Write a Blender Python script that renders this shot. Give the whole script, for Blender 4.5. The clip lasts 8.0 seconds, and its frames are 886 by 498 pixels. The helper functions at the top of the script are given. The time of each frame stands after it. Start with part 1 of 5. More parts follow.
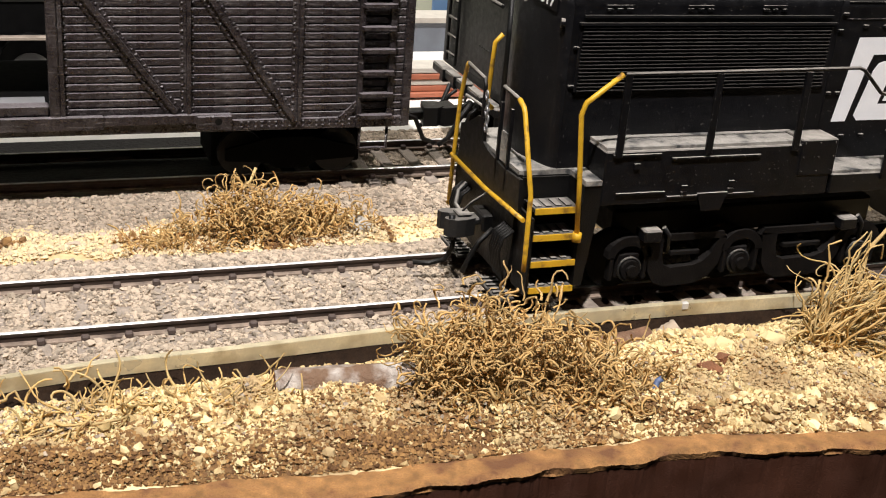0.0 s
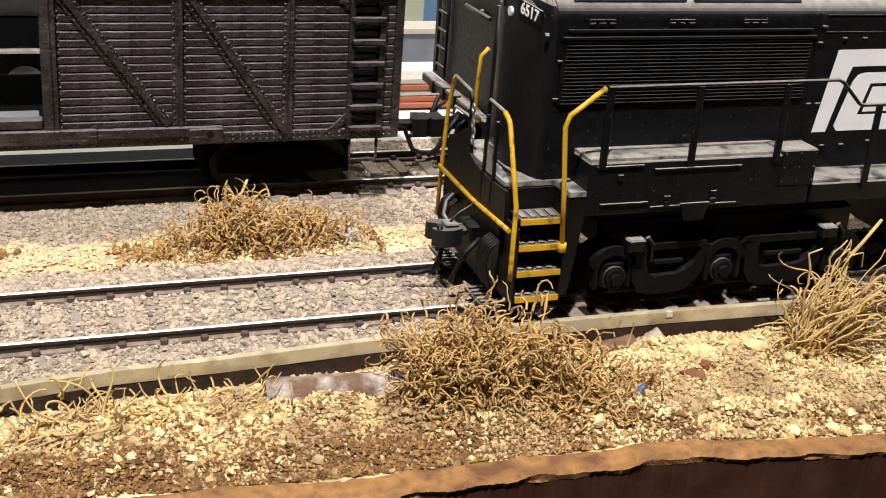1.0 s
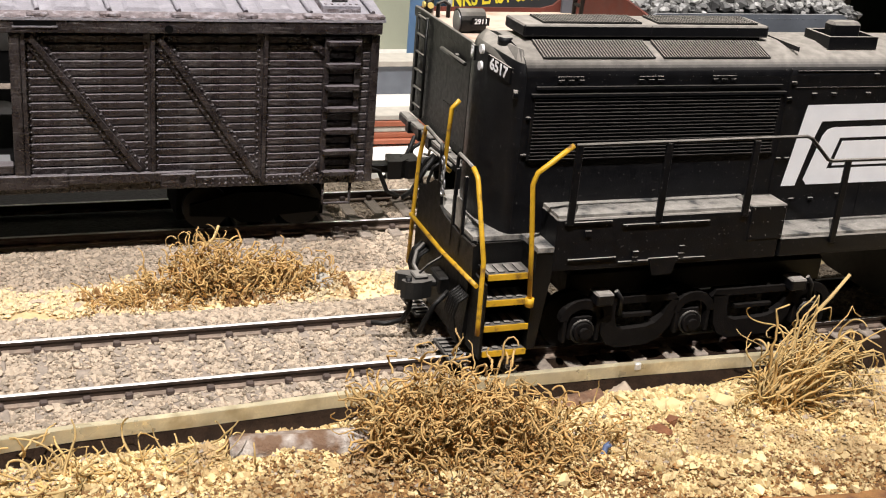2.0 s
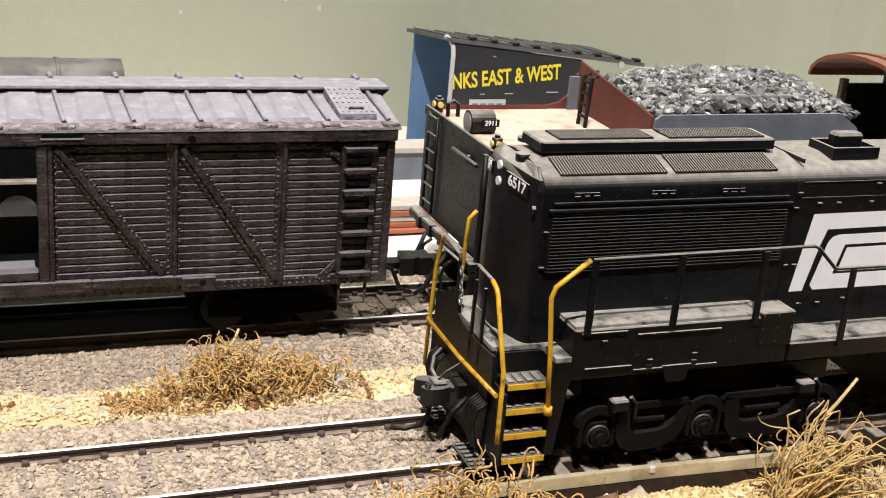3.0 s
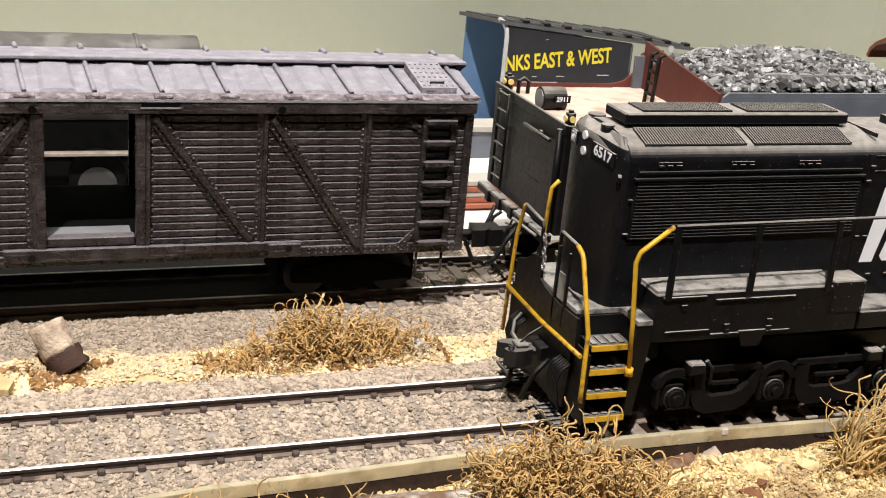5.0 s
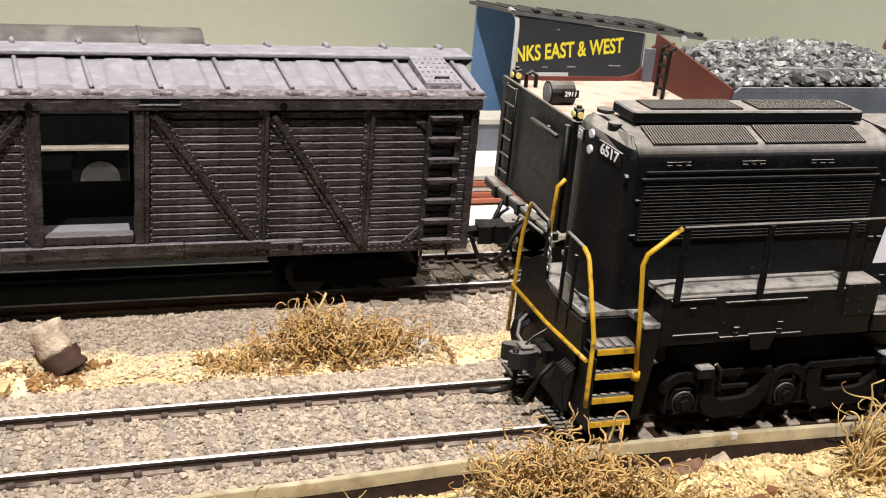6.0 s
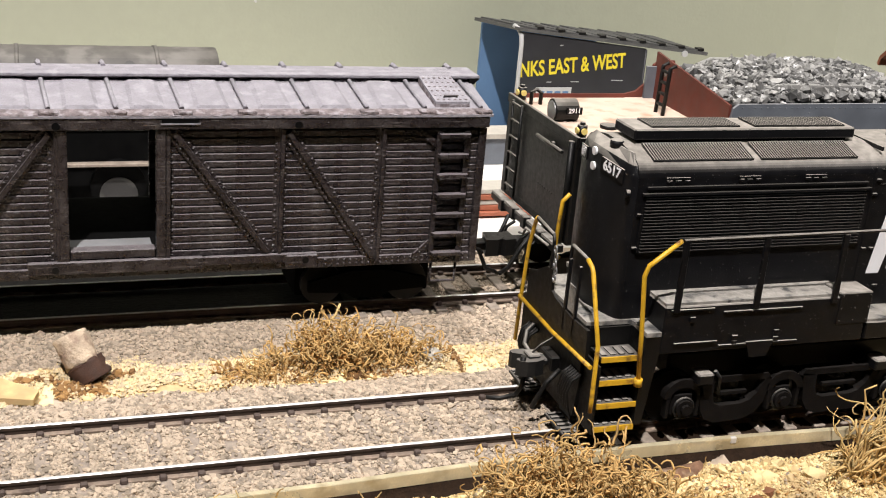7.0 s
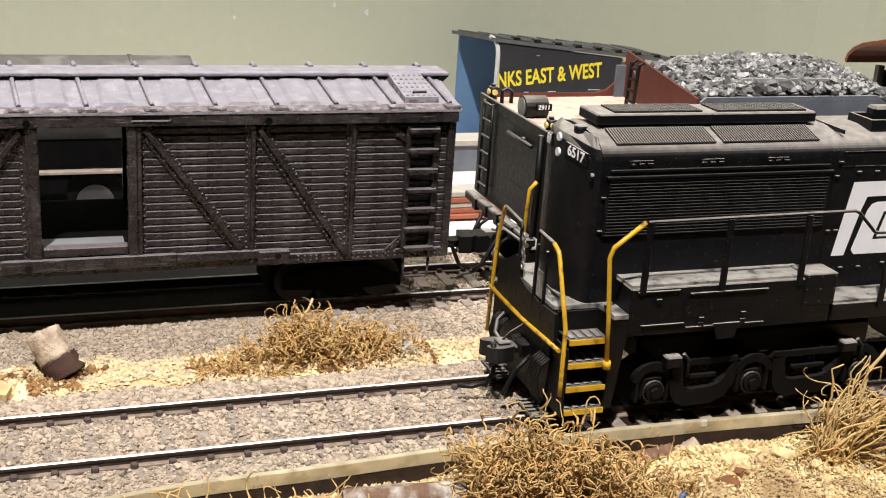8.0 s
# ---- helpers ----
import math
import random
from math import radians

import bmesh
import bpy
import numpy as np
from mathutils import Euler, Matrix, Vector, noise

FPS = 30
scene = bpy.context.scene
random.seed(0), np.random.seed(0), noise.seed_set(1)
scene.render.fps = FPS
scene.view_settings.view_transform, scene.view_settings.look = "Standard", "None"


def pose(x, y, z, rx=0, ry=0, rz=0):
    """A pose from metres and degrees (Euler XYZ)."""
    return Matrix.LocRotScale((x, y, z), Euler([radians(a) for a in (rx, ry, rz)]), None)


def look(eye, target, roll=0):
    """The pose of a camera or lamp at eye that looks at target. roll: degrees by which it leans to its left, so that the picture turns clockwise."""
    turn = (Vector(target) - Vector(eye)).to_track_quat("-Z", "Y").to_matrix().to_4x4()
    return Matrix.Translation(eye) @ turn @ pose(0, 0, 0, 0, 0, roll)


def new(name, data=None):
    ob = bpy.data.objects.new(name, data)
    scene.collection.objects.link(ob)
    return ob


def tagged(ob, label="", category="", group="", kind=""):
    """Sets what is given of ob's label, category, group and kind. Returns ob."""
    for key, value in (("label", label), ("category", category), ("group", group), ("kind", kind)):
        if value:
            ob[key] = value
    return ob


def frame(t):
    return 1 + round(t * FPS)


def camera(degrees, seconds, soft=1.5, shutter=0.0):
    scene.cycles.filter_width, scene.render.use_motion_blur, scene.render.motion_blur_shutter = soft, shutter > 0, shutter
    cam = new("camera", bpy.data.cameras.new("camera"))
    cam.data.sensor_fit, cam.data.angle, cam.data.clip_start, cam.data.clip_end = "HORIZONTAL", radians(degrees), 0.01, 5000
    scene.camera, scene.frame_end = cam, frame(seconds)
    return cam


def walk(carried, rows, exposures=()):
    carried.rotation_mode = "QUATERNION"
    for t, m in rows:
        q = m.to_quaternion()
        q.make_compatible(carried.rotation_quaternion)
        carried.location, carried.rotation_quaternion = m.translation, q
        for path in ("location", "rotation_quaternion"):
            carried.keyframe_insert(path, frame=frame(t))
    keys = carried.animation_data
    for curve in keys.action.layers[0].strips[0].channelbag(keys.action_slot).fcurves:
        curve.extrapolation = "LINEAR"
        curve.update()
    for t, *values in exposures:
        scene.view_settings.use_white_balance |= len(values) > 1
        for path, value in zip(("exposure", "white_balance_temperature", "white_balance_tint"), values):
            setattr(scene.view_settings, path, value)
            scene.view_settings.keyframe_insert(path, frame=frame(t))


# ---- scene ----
# A model railway at 1:87. All plan numbers below are centimetres; CM turns them into metres.
CM = 0.01
cam = camera(40.0, 8.0, soft=1.1)
# seconds, x, y, z (cm), yaw, pitch, roll (degrees)
ROWS = [
    (0.0, -8.2681, -16.4809, 8.2235, -21.095, -22.654, 4.641),
    (0.5, -8.1130, -16.9430, 8.4747, -21.593, -22.139, 4.615),
    (1.0, -8.2594, -16.8000, 8.4373, -21.286, -22.371, 4.447),
    (1.2, -8.2500, -16.7900, 8.4370, -21.204, -22.355, 4.473),
    (2.3, -7.7911, -16.4481, 9.4285, -21.791, -21.497, 5.139),
    (2.5, -7.8359, -16.2788, 9.5736, -21.835, -20.738, 4.859),
    (3.0, -8.5038, -16.5925, 10.1624, -22.110, -19.448, 5.017),
    (3.5, -8.9607, -17.0401, 10.1524, -22.526, -19.108, 5.330),
    (4.0, -9.3316, -17.1861, 10.0056, -21.999, -19.488, 5.106),
    (4.5, -9.7385, -17.1454, 9.9816, -21.460, -19.755, 5.184),
    (4.7, -9.9117, -17.1667, 9.9727, -21.327, -19.816, 5.253),
    (6.0, -9.5153, -16.6850, 10.0771, -20.432, -20.749, 5.170),
    (6.5, -9.6488, -17.0271, 10.2214, -20.472, -20.511, 5.013),
    (7.0, -9.9185, -17.4453, 10.4202, -20.196, -20.256, 4.870),
    (7.5, -9.9426, -17.5724, 10.4922, -20.462, -19.440, 4.842),
    (8.0, -9.6220, -18.0115, 9.8118, -20.481, -18.806, 3.944),
]
walk(cam, [(t, pose(x * CM, y * CM, z * CM, 0, 0, yaw) @ pose(0, 0, 0, 90 + pitch) @ pose(0, 0, 0, 0, 0, roll))
           for t, x, y, z, yaw, pitch, roll in ROWS])

# ---- light: a dim room, a main ceiling spotlight and two added unseen spots ----
world = bpy.data.worlds.new("room_air")
scene.world = world
world.use_nodes = True
world.node_tree.nodes["Background"].inputs[0].default_value = (1.0, 0.95, 0.91, 1)
world.node_tree.nodes["Background"].inputs[1].default_value = 0.10


def spot(name, eye, target, watts, size, spread, colour):
    data = bpy.data.lights.new(name, "SPOT")
    data.energy, data.shadow_soft_size, data.spot_size, data.spot_blend, data.color = watts, size, radians(spread), 0.5, colour
    ob = new(name, data)
    ob.matrix_world = look([v * CM for v in eye], [v * CM for v in target])
    return ob


spot("unseen_spotlight", (-34, -56, 128), (0, 2, 0), 131, 0.018, 52, (1.0, 0.95, 0.925))
# weak fill added from the right, with no known lamp there
spot("unseen_spotlight", (50, -50, 128), (0, 4, 0), 24, 0.025, 52, (1.0, 0.95, 0.93))
# narrow spot added above the back tracks to brighten the ground there
spot("unseen_spotlight", (4, 24, 130), (-2, 15, 0), 42, 0.015, 17, (1.0, 0.96, 0.92))
scene.view_settings.exposure = 0.0


# ---- materials ----
def mat(name, base, rough=0.6, metal=0.0, vary=0.25, scale=4.0, fine=30.0, bump=0.0, bump_scale=40.0,
        dust=0.0, dust_col=(0.48, 0.44, 0.39), second=None, second_amount=0.5, second_scale=1.5, island=False, spec=0.5, gloss_vary=0.1, patch=None, patch_scale=0.8, spread=(0.65, 1.3), streak=0.0):
    """Base colour with broad and fine variation, a second tone in patches, dust settled on upward faces, fine bump."""
    m = bpy.data.materials.new(name)
    m.use_nodes = True
    nt = m.node_tree
    N, L = nt.nodes, nt.links
    bsdf = N["Principled BSDF"]
    bsdf.inputs["Metallic"].default_value = metal
    bsdf.inputs["Specular IOR Level"].default_value = spec
    co = N.new("ShaderNodeTexCoord")
    mp = N.new("ShaderNodeMapping")
    mp.inputs["Scale"].default_value = (100, 100, 100)
    L.new(co.outputs["Object"], mp.inputs["Vector"])

    def tex(sc, detail=4):
        n = N.new("ShaderNodeTexNoise")
        n.inputs["Scale"].default_value, n.inputs["Detail"].default_value = sc, detail
        L.new(mp.outputs[0], n.inputs["Vector"])
        return n.outputs["Fac"]

    def mixc(fac, a, b):
        n = N.new("ShaderNodeMix")
        n.data_type = "RGBA"
        for sock, v in ((n.inputs[0], fac), (n.inputs[6], a), (n.inputs[7], b)):
            if isinstance(v, (tuple, float, int)):
                sock.default_value = (*v, 1) if isinstance(v, tuple) else v
            else:
                L.new(v, sock)
        return n.outputs[2]

    def ramp(fac, lo, hi, a=0.0, b=1.0):
        n = N.new("ShaderNodeMapRange")
        for k, v in zip((1, 2, 3, 4), (lo, hi, a, b)):
            n.inputs[k].default_value = v
        L.new(fac, n.inputs[0])
        return n.outputs[0]

    dark = tuple(c * (1 - vary) for c in base)
    light = tuple(min(1, c * (1 + vary)) for c in base)
    col = mixc(ramp(tex(scale), 0.3, 0.7), dark, light)
    col = mixc(ramp(tex(fine, 2), 0.35, 0.65, 0, 0.5), col, tuple(c * (1 - vary * 0.8) for c in base))
    if island:
        g = N.new("ShaderNodeNewGeometry")
        col = mixc(ramp(g.outputs["Random Per Island"], 0, 1, 0, 1), col, second) if second else col
        hv = N.new("ShaderNodeHueSaturation")
        L.new(ramp(g.outputs["Random Per Island"], 0, 1, *spread), hv.inputs["Value"])
        L.new(col, hv.inputs["Color"])
        col = hv.outputs[0]
    elif second:
        col = mixc(ramp(tex(second_scale, 5), 0.6 - second_amount * 0.25, 0.75 - second_amount * 0.25), col, second)
    if patch:
        col = mixc(ramp(tex(patch_scale, 5), 0.47, 0.62, 0, 0.85), col, patch)
    if streak:
        # worn pale scuffs drawn out along the boards
        sm = N.new("ShaderNodeMapping")
        sm.inputs["Scale"].default_value = (90, 100, 1400)
        L.new(co.outputs["Object"], sm.inputs["Vector"])
        sn = N.new("ShaderNodeTexNoise")
        sn.inputs["Scale"].default_value, sn.inputs["Detail"].default_value = 2.2, 6
        L.new(sm.outputs[0], sn.inputs["Vector"])
        col = mixc(ramp(sn.outputs["Fac"], 0.60, 0.72, 0, streak), col, (0.20, 0.18, 0.175))
    rough_out = ramp(tex(scale * 2), 0.3, 0.7, max(0.02, rough - gloss_vary), min(1, rough + gloss_vary))
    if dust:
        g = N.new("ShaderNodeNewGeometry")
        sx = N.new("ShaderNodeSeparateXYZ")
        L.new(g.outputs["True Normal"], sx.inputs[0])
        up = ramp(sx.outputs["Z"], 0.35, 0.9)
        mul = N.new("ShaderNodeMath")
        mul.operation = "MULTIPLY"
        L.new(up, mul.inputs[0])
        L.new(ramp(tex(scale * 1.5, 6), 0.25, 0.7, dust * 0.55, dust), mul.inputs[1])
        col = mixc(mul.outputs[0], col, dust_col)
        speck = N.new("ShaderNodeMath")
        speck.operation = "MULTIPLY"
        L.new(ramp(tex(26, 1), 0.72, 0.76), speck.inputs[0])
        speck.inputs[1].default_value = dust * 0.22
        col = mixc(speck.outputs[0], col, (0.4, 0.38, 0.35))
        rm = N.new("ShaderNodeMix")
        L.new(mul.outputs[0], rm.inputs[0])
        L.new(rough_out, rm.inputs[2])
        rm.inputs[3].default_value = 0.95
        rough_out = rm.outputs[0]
    L.new(col, bsdf.inputs["Base Color"])
    L.new(rough_out, bsdf.inputs["Roughness"])
    if bump:
        b = N.new("ShaderNodeBump")
        b.inputs["Strength"].default_value, b.inputs["Distance"].default_value = 1.0, bump * CM
        L.new(tex(bump_scale, 4), b.inputs["Height"])
        L.new(b.outputs[0], bsdf.inputs["Normal"])
    return m


M = {}
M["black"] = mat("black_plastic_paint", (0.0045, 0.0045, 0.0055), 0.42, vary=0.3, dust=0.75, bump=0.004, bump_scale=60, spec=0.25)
M["black_low"] = mat("sooty_black_metal", (0.0032, 0.003, 0.003), 0.5, vary=0.4, dust=0.06, bump=0.006, bump_scale=40, spec=0.3)
# ballast darkened to stand for the shade below the boxcar
M["shaded_ballast"] = mat("ballast_shade_tone", (0.014, 0.012, 0.011), 0.95, vary=0.4, scale=6, bump=0.04, bump_scale=12)
M["spike"] = mat("rusty_spike", (0.085, 0.06, 0.05), 0.8, vary=0.35)
M["railfoot"] = mat("dusty_rail_foot", (0.25, 0.19, 0.145), 0.85, vary=0.45, scale=6, second=(0.07, 0.05, 0.04), second_amount=0.4, second_scale=3)
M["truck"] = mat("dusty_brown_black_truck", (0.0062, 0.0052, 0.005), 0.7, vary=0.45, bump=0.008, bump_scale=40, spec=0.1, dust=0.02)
M["cream_dust"] = mat("pale_cream_sawdust", (0.72, 0.60, 0.40), 0.95, vary=0.25, scale=5, island=True, second=(0.60, 0.46, 0.26))
# soil darkened to stand for shade below the brass strip and locomotive side
M["shaded_soil"] = mat("soil_shade_tone", (0.022, 0.013, 0.008), 0.95, vary=0.4, scale=5, bump=0.04, bump_scale=14, spec=0.1)
# near-black that paints in shade on deep-lying parts and openings
M["shade_black"] = mat("matt_shade_black", (0.004, 0.004, 0.004), 0.95, vary=0.4, spec=0.05)
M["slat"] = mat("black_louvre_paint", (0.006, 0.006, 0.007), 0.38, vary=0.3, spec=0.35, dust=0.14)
M["foot"] = mat("charred_wood_foot", (0.055, 0.024, 0.014), 0.8, vary=0.4, bump=0.02)
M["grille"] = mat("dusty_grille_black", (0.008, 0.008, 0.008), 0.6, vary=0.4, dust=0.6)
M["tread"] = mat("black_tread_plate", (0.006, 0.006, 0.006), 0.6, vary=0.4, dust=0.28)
M["yellow"] = mat("chipped_yellow_paint", (0.62, 0.36, 0.02), 0.45, vary=0.18, scale=3, second=(0.16, 0.08, 0.03), second_amount=0.2, second_scale=5)
M["white"] = mat("white_decal_paint", (0.82, 0.82, 0.84), 0.5, vary=0.04)
M["deckdust"] = mat("dusty_tread_plate", (0.30, 0.28, 0.25), 0.9, vary=0.3, scale=6, bump=0.02, bump_scale=18, second=(0.05, 0.05, 0.05), second_amount=0.35, second_scale=3)
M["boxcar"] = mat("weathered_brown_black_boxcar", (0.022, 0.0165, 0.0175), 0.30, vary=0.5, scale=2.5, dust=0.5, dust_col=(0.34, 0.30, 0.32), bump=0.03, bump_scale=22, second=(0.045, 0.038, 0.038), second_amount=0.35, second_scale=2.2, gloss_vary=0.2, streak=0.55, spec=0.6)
M["carroof"] = mat("grey_lavender_roof_dust", (0.27, 0.256, 0.283), 0.8, vary=0.16, scale=4, fine=24, bump=0.03, bump_scale=22, second=(0.33, 0.315, 0.345), second_amount=0.3, second_scale=3.5)
M["eavedust"] = mat("crumbly_brown_grey_eave_dust", (0.20, 0.165, 0.17), 0.9, vary=0.5, scale=7, fine=30, bump=0.05, bump_scale=22, second=(0.33, 0.30, 0.32), second_amount=0.4, second_scale=6)
M["railtop"] = mat("polished_nickel_rail", (0.80, 0.78, 0.75), 0.42, 0.45, vary=0.08)
M["railside"] = mat("rusty_dark_rail_side", (0.045, 0.028, 0.02), 0.7, vary=0.4, scale=5)
M["brass"] = mat("tarnished_brass", (0.74, 0.65, 0.44), 0.34, 0.4, vary=0.2, scale=1.5, second=(0.50, 0.41, 0.25), second_amount=0.4, second_scale=2.0)
M["tie"] = mat("grey_weathered_tie", (0.29, 0.24, 0.195), 0.85, vary=0.3, scale=6, bump=0.02, bump_scale=30)
M["ballast"] = mat("grey_tan_ballast", (0.50, 0.41, 0.31), 0.9, vary=0.25, scale=8, island=True, second=(0.34, 0.272, 0.205), spread=(0.45, 1.45))
M["sawdust"] = mat("yellow_sawdust", (0.68, 0.49, 0.21), 0.95, vary=0.3, scale=5, island=True, second=(0.74, 0.60, 0.34), patch=(0.38, 0.26, 0.13), patch_scale=0.9)
M["rust_crumb"] = mat("brown_crumbs", (0.20, 0.098, 0.038), 0.95, vary=0.3, scale=6, island=True, second=(0.30, 0.17, 0.06))
M["twig"] = mat("dry_root_twig", (0.62, 0.41, 0.16), 0.75, vary=0.3, scale=5, island=True, second=(0.46, 0.28, 0.10))
M["twig_grey"] = mat("pale_dry_weed", (0.74, 0.54, 0.24), 0.75, vary=0.25, scale=5, island=True, second=(0.54, 0.35, 0.13))
M["bark"] = mat("bleached_log_wood", (0.50, 0.45, 0.40), 0.85, vary=0.3, scale=5, bump=0.06, bump_scale=12, second=(0.17, 0.10, 0.06), second_amount=0.5, second_scale=2.0)
M["brownlog"] = mat("rough_brown_wood", (0.20, 0.11, 0.065), 0.9, vary=0.4, scale=4, bump=0.03, bump_scale=14, second=(0.36, 0.27, 0.18), second_amount=0.3, second_scale=3)
M["endgrain"] = mat("rusty_end_wood", (0.22, 0.09, 0.04), 0.85, vary=0.35, scale=6, bump=0.02)
M["stump"] = mat("tan_wooden_peg", (0.52, 0.41, 0.30), 0.85, vary=0.3, scale=4, bump=0.04, bump_scale=14, second=(0.27, 0.19, 0.14), second_amount=0.4, second_scale=3)
M["rim"] = mat("worn_brown_hardboard_edge", (0.36, 0.18, 0.062), 0.9, vary=0.45, scale=5, fine=45, bump=0.025, bump_scale=26, second=(0.16, 0.07, 0.03), second_amount=0.35, second_scale=2.5)
M["fascia"] = mat("dark_brown_stained_fascia", (0.06, 0.022, 0.012), 0.5, vary=0.4, scale=1.2, bump=0.01)
M["wall"] = mat("grey_green_wall_paint", (0.33, 0.34, 0.26), 0.75, vary=0.06, scale=0.12, fine=2.0, bump=0.01, bump_scale=6)
M["room"] = mat("plain_room_paint", (0.22, 0.21, 0.19), 0.8, vary=0.05, scale=0.05, fine=1.0)
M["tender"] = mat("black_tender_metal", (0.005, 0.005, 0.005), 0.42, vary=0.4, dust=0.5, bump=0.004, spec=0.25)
M["deck"] = mat("cream_dusty_deck", (0.58, 0.45, 0.36), 0.9, vary=0.15, scale=2, second=(0.42, 0.28, 0.2), second_amount=0.3, second_scale=1.6)
M["redbrown"] = mat("red_oxide_interior", (0.12, 0.026, 0.016), 0.65, vary=0.3, scale=2)
M["bluegrey"] = mat("blue_grey_bunker_plate", (0.13, 0.145, 0.17), 0.6, vary=0.2, scale=2, dust=0.3)
M["coal"] = mat("grey_coal_lumps", (0.085, 0.085, 0.085), 0.36, vary=0.5, scale=5, island=True, second=(0.27, 0.265, 0.255))
M["blue"] = mat("pale_blue_painted_end", (0.095, 0.18, 0.32), 0.7, vary=0.12, scale=1.0)
M["panel"] = mat("charcoal_side_panel", (0.02, 0.02, 0.024), 0.5, vary=0.25, scale=1.5)
M["greyedge"] = mat("light_grey_edge", (0.45, 0.45, 0.45), 0.6, vary=0.1)
M["shedroof"] = mat("grey_panel_roof", (0.085, 0.085, 0.083), 0.75, vary=0.25, scale=2)
M["letter"] = mat("yellow_lettering", (0.72, 0.58, 0.03), 0.55, vary=0.08)
M["cabroof"] = mat("red_brown_cab_roof", (0.24, 0.075, 0.035), 0.6, vary=0.2, scale=1.5, dust=0.2)
M["green"] = mat("dark_green_cab", (0.02, 0.035, 0.025), 0.55, vary=0.3)
M["boiler"] = mat("sooty_boiler", (0.022, 0.021, 0.021), 0.6, vary=0.5, dust=0.22, scale=1.6, second=(0.09, 0.085, 0.08), second_amount=0.35, second_scale=1.2)
M["running"] = mat("cream_running_board", (0.7, 0.66, 0.55), 0.6, vary=0.1)
M["glass"] = mat("lamp_lens", (0.8, 0.62, 0.2), 0.1, vary=0.1)
M["chain"] = mat("grey_steel_chain", (0.35, 0.35, 0.36), 0.4, 0.8, vary=0.2)
M["bluebit"] = mat("grey_blue_plastic_scrap", (0.09, 0.13, 0.24), 0.5)
M["redcar"] = mat("red_orange_flat_car", (0.33, 0.10, 0.05), 0.6, vary=0.15)
# pale far ground, whitened in colour to read as strongly lit
M["lit_ground"] = mat("pale_ground_lit_tone", (0.74, 0.71, 0.66), 0.9, vary=0.12, scale=1.5, bump=0.02, bump_scale=12)
M["pale"] = mat("pale_concrete", (0.42, 0.39, 0.34), 0.9, vary=0.15)


# ---- mesh helpers (plan in centimetres) ----
def box(bm, x0, x1, y0, y1, z0, z1, bev=0.0):
    vs = [bm.verts.new(v) for v in ((x0, y0, z0), (x1, y0, z0), (x1, y1, z0), (x0, y1, z0), (x0, y0, z1), (x1, y0, z1), (x1, y1, z1), (x0, y1, z1))]
    fs = [bm.faces.new([vs[i] for i in q]) for q in ((3, 2, 1, 0), (4, 5, 6, 7), (0, 1, 5, 4), (1, 2, 6, 5), (2, 3, 7, 6), (3, 0, 4, 7))]
    if bev:
        es = {e for f in fs for e in f.edges}
        bmesh.ops.bevel(bm, geom=list(es), offset=bev, segments=1, affect="EDGES")
    return bm


def prism(bm, outline, axis, a, b):
    """A solid from a 2D outline drawn out along an axis from a to b. The outline's pair fills the other two axes in order."""
    def at(p, v):
        return {"x": (v, p[0], p[1]), "y": (p[0], v, p[1]), "z": (p[0], p[1], v)}[axis]
    lo, hi = [bm.verts.new(at(p, a)) for p in outline], [bm.verts.new(at(p, b)) for p in outline]
    n = len(outline)
    fs = [bm.faces.new(lo[::-1]), bm.faces.new(hi)] + [bm.faces.new((lo[i], lo[(i + 1) % n], hi[(i + 1) % n], hi[i])) for i in range(n)]
    bmesh.ops.recalc_face_normals(bm, faces=fs)
    return bm


def tube(bm, pts, r, seg=6, r_end=None):
    """A round rod through points."""
    pts = [Vector(p) for p in pts]
    rings = []
    side = None
    for i, p in enumerate(pts):
        d = (pts[min(i + 1, len(pts) - 1)] - pts[max(i - 1, 0)]).normalized()
        if side is None:
            side = d.orthogonal().normalized()
        else:
            side = (side - d * side.dot(d))
            side = side.normalized() if side.length > 1e-4 else d.orthogonal().normalized()
        up = d.cross(side)
        rr = r if r_end is None else r + (r_end - r) * i / (len(pts) - 1)
        rings.append([bm.verts.new(p + rr * (math.cos(2 * math.pi * k / seg) * side + math.sin(2 * math.pi * k / seg) * up)) for k in range(seg)])
    for a, b in zip(rings, rings[1:]):
        for k in range(seg):
            f = bm.faces.new((a[k], a[(k + 1) % seg], b[(k + 1) % seg], b[k]))
            f.smooth = True
    bm.faces.new(rings[0][::-1])
    bm.faces.new(rings[-1])
    return bm


def plate(bm, corners, thick, up=(0, 0, 1)):
    """A flat plate: corners of one face, thickened along up."""
    up = Vector(up) * thick
    lo = [bm.verts.new(Vector(c)) for c in corners]
    hi = [bm.verts.new(Vector(c) + up) for c in corners]
    n = len(lo)
    fs = [bm.faces.new(lo[::-1]), bm.faces.new(hi)] + [bm.faces.new((lo[i], lo[(i + 1) % n], hi[(i + 1) % n], hi[i])) for i in range(n)]
    bmesh.ops.recalc_face_normals(bm, faces=fs)
    return bm


def BM():
    return bmesh.new()


def mesh_of(name, bm, material):
    bmesh.ops.scale(bm, vec=(CM, CM, CM), verts=bm.verts)
    me = bpy.data.meshes.new(name)
    bm.to_mesh(me)
    bm.free()
    me.materials.append(M[material])
    return me


def thing(name, base, label, category, group="", kind=""):
    """An Empty at a thing's base (cm), for its parts."""
    ob = new(name)
    ob.empty_display_size = 0.005
    ob.location = Vector(base) * CM
    return tagged(ob, label, category, group, kind)


